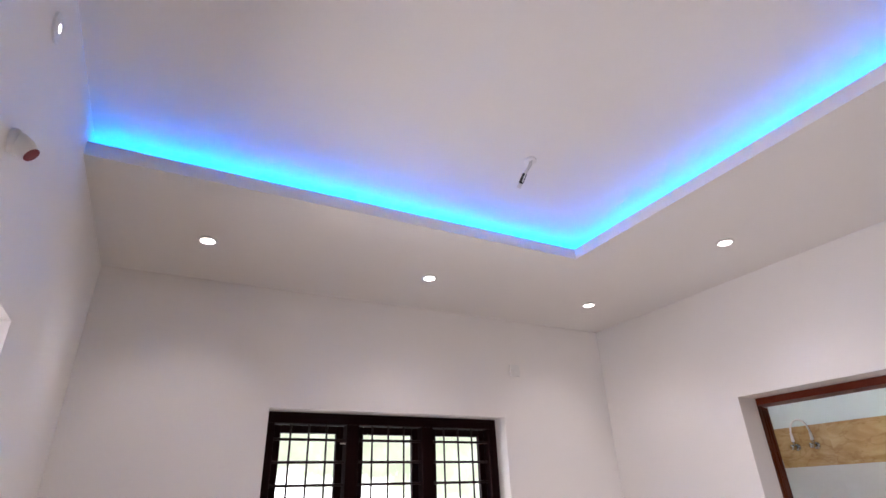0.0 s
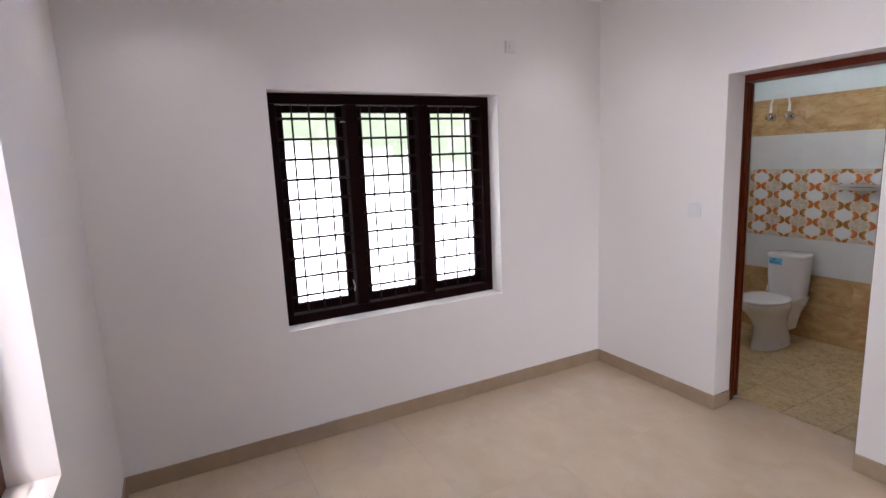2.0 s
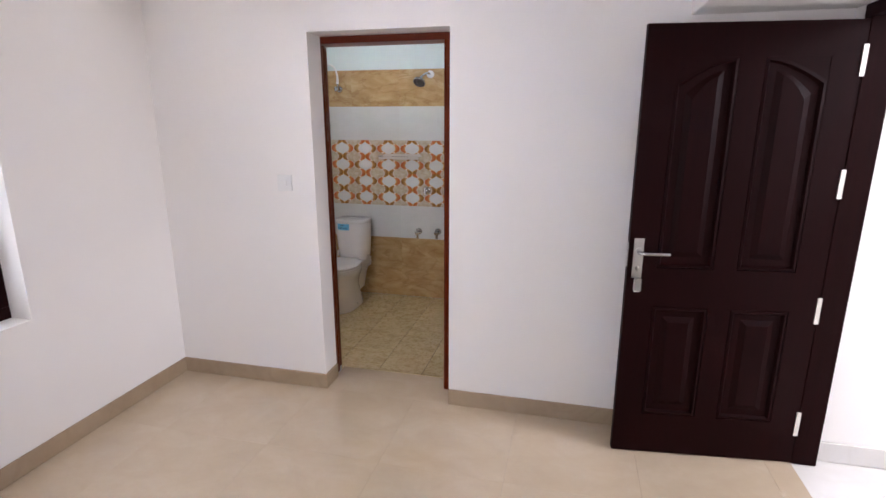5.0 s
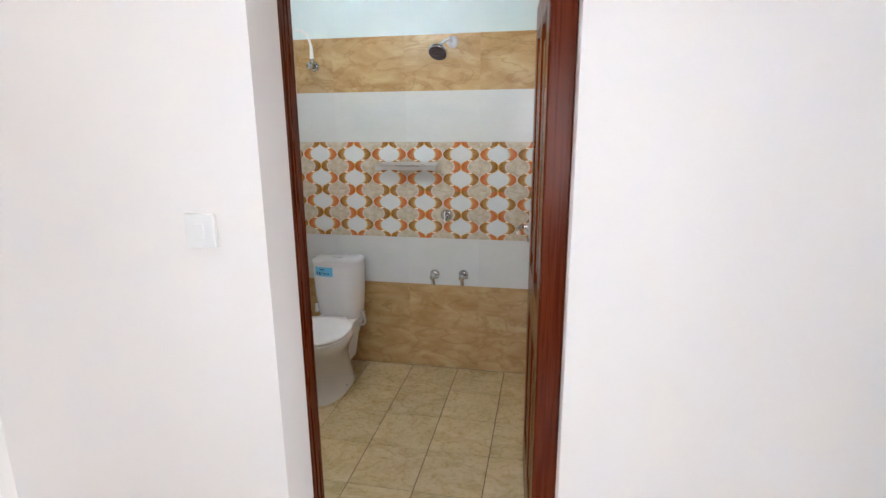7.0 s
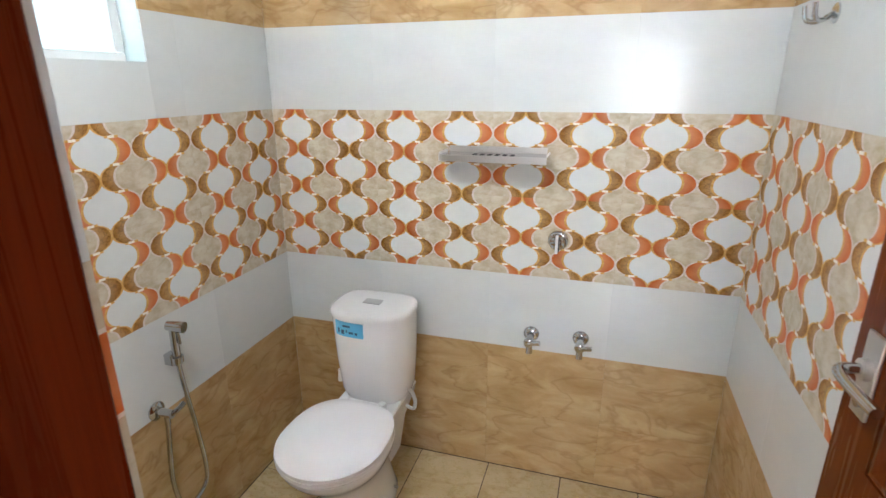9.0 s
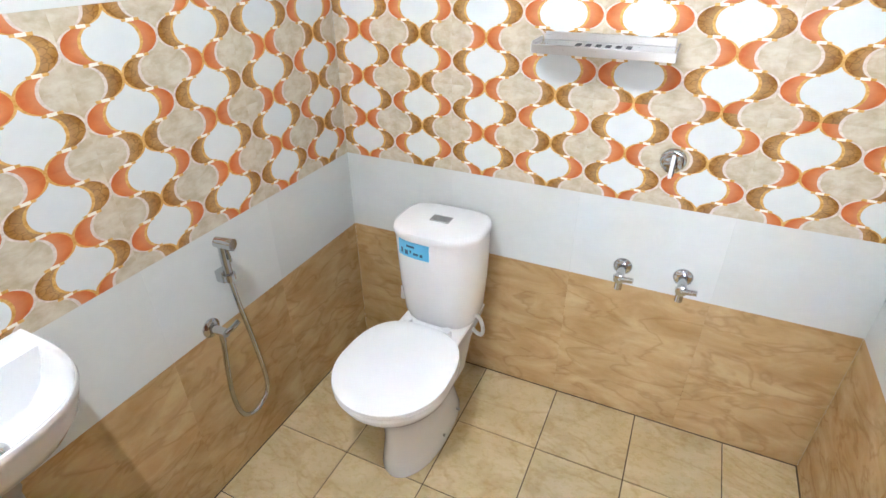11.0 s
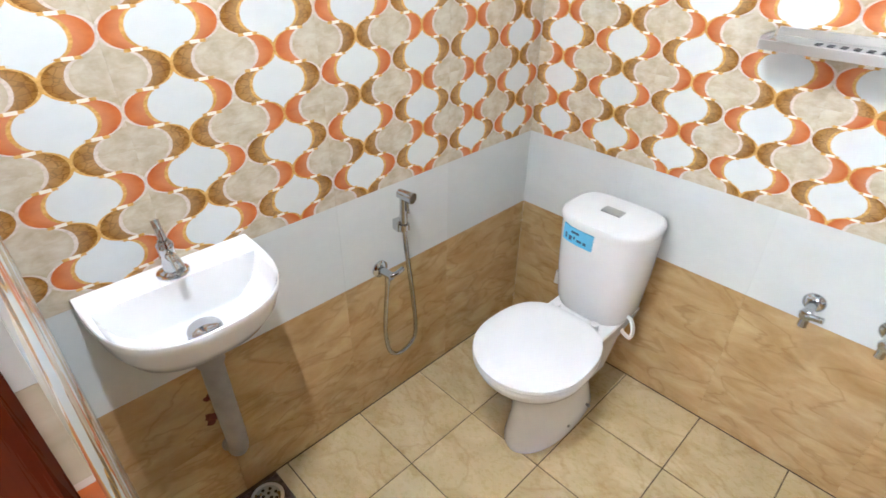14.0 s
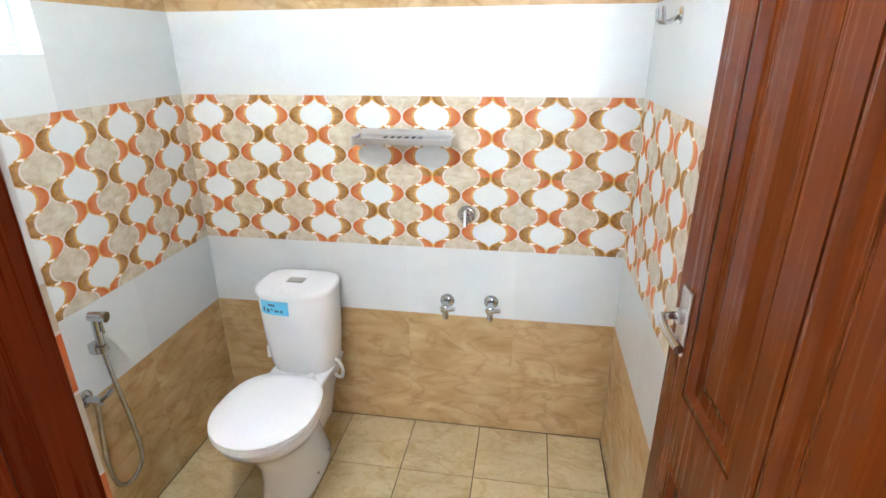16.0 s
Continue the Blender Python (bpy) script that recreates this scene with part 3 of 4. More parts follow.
tagged(part("threshold", box(0.985, 0.0, -0.15, DOOR_R, 0.291, -0.0), VITRIFIED), "beige polished stone threshold in the doorway", "threshold", kind="structure")


def panel_door(name, label, w, h, mat, mat_across, panels, steel_side=1):
    """A leaf from the hinge (0, 0) along +x, thickness along y; panels: (x0, x1, z0, z1, arch)."""
    door = thing(name, label, "door")
    t = 0.032
    bm = bmesh.new()
    xs = sorted({0, w, *[v for p in panels for v in p[:2]]})
    zs = sorted({0, h, *[v for p in panels for v in p[2:4]]})
    for a, b in zip(xs, xs[1:]):
        for c, d in zip(zs, zs[1:]):
            inside = any(p[0] <= a and b <= p[1] and p[2] <= c and d <= p[3] for p in panels)
            if not inside:
                add_box(bm, a, -t / 2, c, b, t / 2, d)
    bmesh.ops.remove_doubles(bm, verts=bm.verts, dist=1e-5)
    seen = {}
    for f in bm.faces:
        seen.setdefault(f.calc_center_median().to_tuple(4), []).append(f)
    bmesh.ops.delete(bm, geom=[f for fs in seen.values() if len(fs) > 1 for f in fs], context="FACES")
    part("leaf", bm, mat, door, local=True)
    for x0, x1, z0, z1, arch in panels:
        pm = bmesh.new()
        for side in (-1, 1):
            def outline(inset, y):
                a, b, c, d = x0 + inset, x1 - inset, z0 + inset, z1 - inset
                pts = [(a, y, c), (b, y, c)]
                n = 10
                for k in range(n + 1):
                    s = k / n
                    drop = abs(arch) * (s if arch > 0 else 1 - s) ** 1.6
                    pts.append((b + (a - b) * s, y, d - drop))
                return pts
            y_out, y_in = side * (t / 2 - 0.001), side * (t / 2 - 0.013)
            rings = [outline(0.0, y_in * 0.9), outline(0.004, y_out), outline(0.014, y_out * 1.12), outline(0.022, y_in), outline(0.05, y_in), outline(0.075, y_out * 0.9)]
            rows = [[pm.verts.new(p) for p in r] for r in rings]
            for p, q in zip(rows, rows[1:]):
                for i in range(len(p)):
                    pm.faces.new((p[i], p[(i + 1) % len(p)], q[(i + 1) % len(q)], q[i]))
            pm.faces.new(rows[-1])
            if arch:
                # spandrel above the arched head
                top = [pm.verts.new((x1, y_out, z1)), pm.verts.new((x0, y_out, z1))]
                head = rows[0][2:]
                for v in head:
                    v.co.y = y_out * 0.98
                pm.faces.new([top[0]] + head + [top[1]])
        part("panel", pm, mat, door, local=True)
    return door


def lever_set(door, x, z, y, side, toward, keys=False, low=0.10):
    """Steel back plate with a lever, key cylinder and, where wanted, keys."""
    plate = part("handle_plate", box(x - 0.021, y - 0.003, z - low, x + 0.021, y + 0.003, z + 0.08, 0.002, 2), STEEL, door, "satin steel plate", local=True)
    part("lever", tube([(x, y, z + 0.022), (x, y + side * 0.035, z + 0.022), (x + toward * 0.03, y + side * 0.048, z + 0.022), (x + toward * 0.12, y + side * 0.048, z + 0.022)], 0.0085, steps=6), CHROME, plate, "chrome lever", 60, True)
    part("rose", cyl((x, y, z + 0.022), (x, y + side * 0.012, z + 0.022), 0.017), STEEL, plate, smooth=50, local=True)
    part("cylinder", cyl((x, y, z - low * 0.55), (x, y + side * 0.008, z - low * 0.55), 0.010), CHROME, plate, smooth=50, local=True)
    if keys:
        part("key", box(x - 0.003, y + side * 0.008, z - 0.058, x + 0.003, y + side * 0.04, z - 0.042, 0.001), STEEL, plate, local=True)
        part("key", box(x - 0.016, y + side * 0.03, z - 0.155, x + 0.016, y + side * 0.034, z - 0.09, 0.006), STEEL, plate, "hanging steel key", local=True)


# bathroom door leaf, open against the side wall
bath_panels = [(0.10, 0.31, 0.20, 0.82, 0), (0.375, 0.585, 0.20, 0.82, 0), (0.10, 0.31, 0.98, 1.85, 0), (0.375, 0.585, 0.98, 1.85, 0)]
bdoor = panel_door("door_1", "red-brown varnished panelled wooden door standing open", 0.685, 1.955, RED_WOOD, RED_WOOD, bath_panels)
lever_set(bdoor, 0.63, 1.105, 0.020, 1, -1, low=0.055)
for z in (0.30, 1.085, 1.785):
    hinge = part("hinge", box(-0.003, -0.0135, z - 0.053, 0.0005, 0.0135, z + 0.053, 0.001), STEEL, bdoor, "steel butt hinge", local=True)
    part("pin", cyl((-0.004, -0.0185, z - 0.055), (-0.004, -0.0185, z + 0.055), 0.006, n=12), CHROME, hinge, smooth=50, local=True)
    for dz in (-0.035, 0.0, 0.035):
        part("screw", cyl((-0.0042, 0.002 if dz else -0.004, z + dz), (-0.002, 0.002 if dz else -0.004, z + dz), 0.0035, n=8), DULL, hinge, local=True)
bdoor.matrix_basis = pose(1.677, 0.299, -0.045, 0, 0, 94.2)
tagged(bdoor, kind="structure")

# bedroom door, open against the wall
room_panels = [(0.12, 0.36, 0.20, 0.74, 0), (0.455, 0.695, 0.20, 0.74, 0), (0.12, 0.36, 0.92, 1.80, 0.09), (0.455, 0.695, 0.92, 1.80, -0.09)]
mdoor = panel_door("door_2", "very dark maroon panelled wooden door standing open", 0.818, 1.93, DARK_WOOD, DARK_WOOD_H, room_panels)
lever_set(mdoor, 0.777, 0.972, 0.020, 1, -1, True)
part("latch_plate", box(0.8175, -0.011, 0.92, 0.820, 0.011, 1.03), STEEL, mdoor, "steel latch plate", local=True)
for z in (0.2, 0.75, 1.3, 1.78):
    part("hinge", box(-0.004, 0.016, z - 0.06, 0.016, 0.021, z + 0.06, 0.001), STEEL, mdoor, "steel butt hinge", local=True)
mdoor.matrix_basis = pose(3.407, -0.118, 0.006, 0, 0, 180 + 6.4)
tagged(mdoor, kind="structure")
mframe = thing("door_frame", "very dark maroon wooden frame of the room door", "door frame", (XE + 0.06, -0.5, 0), kind="structure")
part("jamb", box(XE - 0.002, -0.14, 0, XE + 0.105, -0.075, 1.99, 0.003), DARK_WOOD, mframe)
part("jamb", box(XE - 0.002, -1.06, 0, XE + 0.105, -0.995, 1.99, 0.003), DARK_WOOD, mframe)
part("head", box(XE - 0.002, -1.06, 1.99, XE + 0.105, -0.075, 2.04, 0.003), DARK_WOOD_H, mframe)
place(mframe)

# ---- small bedroom fittings ----


def switch_plate(name, label, category, cx, cz, w, h, on):
    """on: function that maps (across, out, up) to the world."""
    s = thing(name, label, category, on(cx, 0, cz))

    def slab(a0, a1, d, c0, c1, bev):
        p, q = on(a0, 0, c0), on(a1, d, c1)
        return box(min(p[0], q[0]), min(p[1], q[1]), min(p[2], q[2]), max(p[0], q[0]), max(p[1], q[1]), max(p[2], q[2]), bev, 2)
    part("plate", slab(cx - w / 2, cx + w / 2, 0.014, cz - h / 2, cz + h / 2, 0.002), WHITE_PLASTIC, s)
    part("rocker", slab(cx - w * 0.16, cx + w * 0.16, 0.019, cz - h * 0.2, cz + h * 0.2, 0.001), WHITE_PLASTIC, s)
    return place(s)


north = lambda a, d, c: (a, -d, c)
west = lambda a, d, c: (d, a, c)
switch_plate("light_switch", "white plastic switch plate on the wall beside the doorway", "switch", 0.817, 1.252, 0.086, 0.09, north)
switch_plate("socket_cover", "white plastic cover plate high on the wall", "wall plate", -0.80, 2.34, 0.075, 0.075, west)

holder = thing("bulb_holder", "white angled bulb holder with a red cap on the wall", "bulb holder", (1.645, YS, 2.30))
part("base", lathe([(0.029, 0.0), (0.029, 0.010), (0.025, 0.015), (0.020, 0.017)], (1.645, YS, 2.310), (0, 1, 0)), WHITE_PLASTIC, holder, smooth=45)
part("socket", lathe([(0.023, 0.0), (0.024, 0.022), (0.020, 0.034), (0.019, 0.043)], (1.645, YS + 0.009, 2.313), (0, 0.72, -0.6)), WHITE_PLASTIC, holder, smooth=45)
part("cap", lathe([(0.0175, 0.0), (0.0175, 0.005), (0.010, 0.0065)], (1.645, YS + 0.0395, 2.2875), (0, 0.72, -0.6)), RED, holder, "dark red cap", 45)
place(holder)
rose = thing("round_wall_light", "small round lit white light high on the wall", "wall light", (1.65, YS, 2.65))
part("rim", lathe([(0.034, 0.0), (0.038, 0.0), (0.038, 0.006), (0.034, 0.008)], (1.65, YS, 2.65), (0, 1, 0)), WHITE_PLASTIC, rose, smooth=45)
part("lens", lathe([(0.034, 0.003), (0.033, 0.0065), (0.012, 0.008)], (1.65, YS, 2.65), (0, 1, 0)), LED_SOFT, rose, "glowing lens", 45)
place(rose)

HX, HY = 1.50, -1.70
hook = thing("fan_wires", "loose fan wires with a connector hanging from the ceiling", "ceiling wires", (HX, HY, UP))
part("wire", tube([(HX, HY, UP), (HX + 0.003, HY - 0.01, UP - 0.03), (HX - 0.008, HY - 0.03, UP - 0.07), (HX - 0.03, HY - 0.035, UP - 0.10)], 0.0035), WHITE_PLASTIC, hook, smooth=60)
part("wire", tube([(HX + 0.012, HY, UP), (HX + 0.012, HY - 0.008, UP - 0.035), (HX, HY - 0.03, UP - 0.075), (HX - 0.02, HY - 0.036, UP - 0.105)], 0.003), WHITE_PLASTIC, hook, smooth=60)
part("connector", cyl((HX - 0.006, HY - 0.03, UP - 0.072), (HX - 0.03, HY - 0.037, UP - 0.105), 0.009, n=10), BLACK, hook, "dark connector block", 50)
part("plug", cyl((HX - 0.034, HY - 0.037, UP - 0.108), (HX - 0.045, HY - 0.038, UP - 0.118), 0.008, n=10), WHITE_PLASTIC, hook, smooth=50)
part("ceiling_ring", lathe([(0.026, 0.0), (0.026, -0.006), (0.018, -0.010)], (HX, HY, UP), (0, 0, 1)), CEIL, hook, smooth=50)
place(hook)

# ---- bathroom shell ----
BC = 2.62
ROOM = BATHROOM
tagged(part("bath_wall_back", wall_mesh(-0.23, BY1 + 0.006, -0.15, BX1 + 0.13, BY1 + 0.2, 2.97, 0, []), BATH_PAINT), "white painted bathroom back wall above the tiles", "wall", kind="structure")
tagged(part("bath_wall_east", box(BX1 + 0.006, 0.230, -0.15, BX1 + 0.13, BY1 + 0.006, 2.97), BATH_PAINT), "white painted bathroom side wall above the tiles", "wall", kind="structure")
BDL = 0.990
tagged(part("bath_wall_south", wall_mesh(0.005, 0.230, -0.15, BX1 + 0.006, BY0 - 0.006, 2.97, 0, [(BDL, BX1 + 0.006, -0.15, 2.036)]), BATH_PAINT), "white painted bathroom wall above the tiles by the door", "wall", kind="structure")
tagged(part("bath_wall_west", wall_mesh(-0.23, 0.230, -0.15, 0.005, BY1 + 0.006, 2.97, 1, [(0.72, 1.285, 1.585, 2.05)]), BATH_PAINT), "white painted bathroom outer wall above the tiles", "wall", kind="structure")
tagged(part("bath_ceiling", box(0, 0.230, BC, BX1 + 0.02, BY1 + 0.02, BC + 0.03), LOW_BOUNCE), "bathroom ceiling out of view, made grey to cut bounced light", "ceiling", kind="structure")
tagged(part("bath_floor", box(0.0, 0.230, -0.2, BX1 + 0.02, BY1 + 0.02, BZ - 0.0035), GROUT), "dark cement joints under the bathroom floor tiles", "floor", kind="structure")
vent = thing("window_3", "frosted ventilator window with a white frame", "window", (-0.05, 1.0, 1.585), kind="structure")
for b in ((0.72, 1.585, 1.285, 1.61), (0.72, 2.02, 1.285, 2.05), (0.72, 1.61, 0.75, 2.02), (1.255, 1.61, 1.285, 2.02)):
    part("window_frame", box(-0.12, b[0], b[1], -0.06, b[2], b[3], 0.002), WHITE_PLASTIC, vent)
for k in range(4):
    z = 1.61 + k * 0.1025
    part("louvre", box(-0.094, 0.75, z + 0.002, -0.088, 1.255, z + 0.1005), FROST, vent, "frosted glass slat with daylight put in as a glow")
place(vent)

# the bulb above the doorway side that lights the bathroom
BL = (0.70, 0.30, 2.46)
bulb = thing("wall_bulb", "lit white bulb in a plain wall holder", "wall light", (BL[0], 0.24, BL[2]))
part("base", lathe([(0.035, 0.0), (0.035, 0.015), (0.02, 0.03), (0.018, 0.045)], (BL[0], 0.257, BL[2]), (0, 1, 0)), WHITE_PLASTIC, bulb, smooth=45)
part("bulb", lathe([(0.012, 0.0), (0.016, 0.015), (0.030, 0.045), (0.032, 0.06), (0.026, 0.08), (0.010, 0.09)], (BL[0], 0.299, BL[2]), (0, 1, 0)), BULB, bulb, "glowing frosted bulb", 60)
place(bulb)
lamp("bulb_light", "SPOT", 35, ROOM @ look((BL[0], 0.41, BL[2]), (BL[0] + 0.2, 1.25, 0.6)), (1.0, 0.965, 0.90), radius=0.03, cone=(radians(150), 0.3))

# ---- bathroom things ----


def egg(cx, y0, y1, half, z, n=40, flat=0.0):
    """A toilet-seat outline: rounder front at y0, squarer back at y1."""
    pts = []
    cy = y0 + (y1 - y0) * 0.46
    for i in range(n):
        a = 2 * math.pi * i / n
        c, s = math.cos(a), math.sin(a)
        if s < 0:
            x, y = half * c, cy + (cy - y0) * s
        else:
            e = 0.72
            x, y = half * math.copysign(abs(c) ** e, c), cy + (y1 - cy) * abs(s) ** e
        pts.append(Vector((cx + x, y, z)))
    return pts


TX = 0.49
toilet = thing("toilet", "white ceramic close-coupled toilet with its lid closed", "toilet", (TX, 1.45, BZ))
zf = BZ
bowl_rows = [(1.238, 1.665, 0.099, zf), (1.234, 1.668, 0.102, zf + 0.012), (1.246, 1.655, 0.096, zf + 0.05), (1.262, 1.64, 0.087, zf + 0.12), (1.262, 1.62, 0.088, zf + 0.19),
             (1.236, 1.60, 0.108, zf + 0.25), (1.19, 1.58, 0.141, zf + 0.305), (1.15, 1.56, 0.167, zf + 0.345), (1.132, 1.55, 0.176, zf + 0.37), (1.13, 1.55, 0.177, zf + 0.385), (1.14, 1.54, 0.168, zf + 0.392)]
part("bowl", loft([egg(TX + 0.015 * (1 - min((z - zf) / 0.3, 1)), a, b, h, z) for a, b, h, z in bowl_rows]), CERAMIC, toilet, smooth=60)
part("shelf", loft([[Vector((TX + sx * w, y, z)) for sx, y in ((-1, ya), (1, ya), (1, yb), (-1, yb))] for w, ya, yb, z in ((0.075, 1.50, 1.70, zf + 0.12), (0.085, 1.49, 1.74, zf + 0.25), (0.112, 1.47, 1.78, zf + 0.345), (0.122, 1.47, 1.78, zf + 0.385), (0.118, 1.475, 1.775, zf + 0.392))]), CERAMIC, toilet, smooth=40)
part("seat", loft([egg(TX, 1.124, 1.525, 0.177, zf + 0.394), egg(TX, 1.118, 1.53, 0.182, zf + 0.400), egg(TX, 1.120, 1.53, 0.180, zf + 0.410)]), SEAT, toilet, "white plastic seat ring", 50)
part("lid", loft([egg(TX, 1.122, 1.53, 0.179, zf + 0.4125), egg(TX, 1.116, 1.532, 0.184, zf + 0.418), egg(TX, 1.118, 1.532, 0.182, zf + 0.428), egg(TX, 1.137, 1.525, 0.166, zf + 0.435), egg(TX, 1.20, 1.49, 0.10, zf + 0.438)]), SEAT, toilet, "closed white plastic lid", 50)
for s in (-1, 1):
    part("hinge_cap", cyl((TX + s * 0.075, 1.545, zf + 0.40), (TX + s * 0.075, 1.545, zf + 0.425), 0.016, 0.014), SEAT, toilet, smooth=50)
for y, z in ((1.435, zf + 0.04), (1.565, zf + 0.04)):
    part("screw_cap", cyl((TX + 0.085, y, z), (TX + 0.116, y, z), 0.0055, n=10), DULL, toilet, smooth=50)


def tank_ring(hw, y0, y1, z, n=36):
    pts = []
    for i in range(n):
        a = 2 * math.pi * i / n
        c, s = math.cos(a), math.sin(a)
        e = 0.55 if s > 0 else 0.62
        x = hw * math.copysign(abs(c) ** e, c)
        y = (y0 + y1) / 2 + (y1 - y0) / 2 * math.copysign(abs(s) ** (0.5 if s > 0 else 0.85), s)
        pts.append(Vector((TX + x, y, z)))
    return pts


tank = part("tank", loft([tank_ring(0.125, 1.585, 1.785, zf + 0.392), tank_ring(0.135, 1.575, 1.785, zf + 0.42), tank_ring(0.146, 1.562, 1.785, zf + 0.55), tank_ring(0.153, 1.556, 1.785, zf + 0.71), tank_ring(0.151, 1.559, 1.785, zf + 0.7325)]), CERAMIC, toilet, smooth=60)
part("tank_lid", loft([tank_ring(0.150, 1.560, 1.786, zf + 0.733), tank_ring(0.155, 1.548, 1.788, zf + 0.736), tank_ring(0.157, 1.545, 1.788, zf + 0.752), tank_ring(0.152, 1.550, 1.787, zf + 0.761), tank_ring(0.14, 1.575, 1.775, zf + 0.765)]), CERAMIC, toilet, smooth=50)
part("flush_button", box(TX - 0.038, 1.655, zf + 0.764, TX + 0.030, 1.697, zf + 0.769, 0.002, 2), DULL, toilet, "chrome dual flush button")


def tank_front(dx):
    c = min(abs(dx) / 0.153, 1.0) ** (1 / 0.62)
    return 1.671 - 0.115 * math.sqrt(1 - c * c) ** 0.85


LX = TX - 0.108
us = [0, 0.15, 0.3, 0.5, 0.75, 1]
label = part("sticker", loft([[Vector((LX + 0.116 * u, tank_front(LX + 0.116 * u - TX) - y, zf + 0.727 - 0.055 * v)) for u, v in [(u, 0) for u in us] + [(u, 1) for u in us[::-1]]] for y in (-0.002, 0.003)]), BLUE, toilet, "blue printed paper sticker")
for k, (a, b, c, d) in enumerate(((0.035, 0.065, 0.010, 0.018), (0.012, 0.020, 0.026, 0.045), (0.028, 0.040, 0.030, 0.046), (0.047, 0.053, 0.028, 0.038), (0.06, 0.078, 0.034, 0.042), (0.084, 0.094, 0.034, 0.044))):
    part("print_bar", loft([[Vector((LX + p, tank_front(LX + p - TX) - y, z)) for p, z in ((a, zf + 0.727 - c), (b, zf + 0.727 - c), (b, zf + 0.727 - d), (a, zf + 0.727 - d))] for y in (0.002, 0.0036)]), NAVY, label)
part("inlet_hose", tube([(TX + 0.118, 1.66, zf + 0.43), (TX + 0.150, 1.65, zf + 0.425), (TX + 0.166, 1.645, zf + 0.39), (TX + 0.155, 1.66, zf + 0.345), (TX + 0.12, 1.69, zf + 0.325), (TX + 0.09, 1.72, zf + 0.32)], 0.007), WHITE_PLASTIC, toilet, "white inlet hose", 60)
part("inlet_valve", cyl((TX - 0.165, 1.68, zf + 0.40), (TX - 0.165, 1.68, zf + 0.45), 0.012, 0.009), WHITE_PLASTIC, toilet, smooth=50)
place(toilet)

# wall-hung basin
BAY, BAZ = 0.498, 0.868


def basin_ring(depth, hw, z, x0=BX0 + 0.002, n=44):
    """D-shaped outline: straight at the wall, rounded front."""
    pts = []
    for i in range(n):
        s = i / (n - 1)
        a = -math.pi / 2 + math.pi * s
        e = 0.58
        pts.append(Vector((x0 + depth * abs(math.cos(a)) ** e, BAY + 0.972 * hw * math.copysign(abs(math.sin(a)) ** 0.80, math.sin(a)), z)))
    return pts


def bowl_ring(x0, depth, hw, z, n=44):
    return basin_ring(depth, hw, z, x0, n)


BD = 0.30
basin = thing("wash_basin", "white ceramic wall-hung wash basin with a chrome tap", "basin", (BX0, BAY, BAZ))
rings = [basin_ring(0.10, 0.09, BAZ - 0.165), basin_ring(0.17, 0.13, BAZ - 0.155), basin_ring(0.235, 0.165, BAZ - 0.115), basin_ring(0.275, 0.185, BAZ - 0.065), basin_ring(0.292, 0.193, BAZ - 0.025),
         basin_ring(BD, 0.197, BAZ - 0.008), basin_ring(BD - 0.002, 0.196, BAZ), basin_ring(BD - 0.006, 0.194, BAZ + 0.001),
         bowl_ring(BX0 + 0.080, BD - 0.092, 0.181, BAZ - 0.003), bowl_ring(BX0 + 0.082, BD - 0.096, 0.178, BAZ - 0.010), bowl_ring(BX0 + 0.087, BD - 0.106, 0.168, BAZ - 0.038),
         bowl_ring(BX0 + 0.093, BD - 0.125, 0.150, BAZ - 0.070), bowl_ring(BX0 + 0.100, BD - 0.155, 0.118, BAZ - 0.094), bowl_ring(BX0 + 0.108, BD - 0.195, 0.075, BAZ - 0.108), bowl_ring(BX0 + 0.115, BD - 0.24, 0.04, BAZ - 0.114)]
part("bowl", loft(rings), CERAMIC, basin, smooth=55)
part("waste_ring", lathe([(0.030, 0.0), (0.037, 0.0), (0.037, 0.005), (0.030, 0.007)], (BX0 + 0.162, BAY, BAZ - 0.107), (0, 0, 1)), BLACK, basin, "dark waste opening", 40)
part("waste", lathe([(0.034, 0.0), (0.038, 0.004), (0.034, 0.011), (0.020, 0.016), (0.004, 0.0175)], (BX0 + 0.162, BAY, BAZ - 0.096), (0, 0, 1)), CHROME, basin, "domed chrome waste plug", 60)
tap = part("tap", lathe([(0.026, 0.0), (0.026, 0.008), (0.018, 0.012), (0.0165, 0.06), (0.018, 0.075), (0.012, 0.085)], (BX0 + 0.05, BAY, BAZ), (0, 0, 1)), CHROME, basin, "chrome pillar tap", 50)
part("spout", tube([(BX0 + 0.05, BAY, BAZ + 0.045), (BX0 + 0.09, BAY, BAZ + 0.058), (BX0 + 0.125, BAY, BAZ + 0.045)], 0.0105), CHROME, tap, smooth=60)
part("lever", tube([(BX0 + 0.05, BAY, BAZ + 0.08), (BX0 + 0.045, BAY, BAZ + 0.10), (BX0 + 0.03, BAY, BAZ + 0.125)], 0.0085), CHROME, tap, smooth=60)
part("tap_collar", lathe([(0.034, 0.0), (0.034, 0.003), (0.026, 0.005)], (BX0 + 0.05, BAY, BAZ + 0.0012), (0, 0, 1)), CHROME, basin, smooth=40)
place(basin)
pipe = thing("waste_pipe", "grey plastic waste pipe running from the basin into the wall", "waste pipe", (BX0 + 0.1, BAY, BAZ - 0.2))
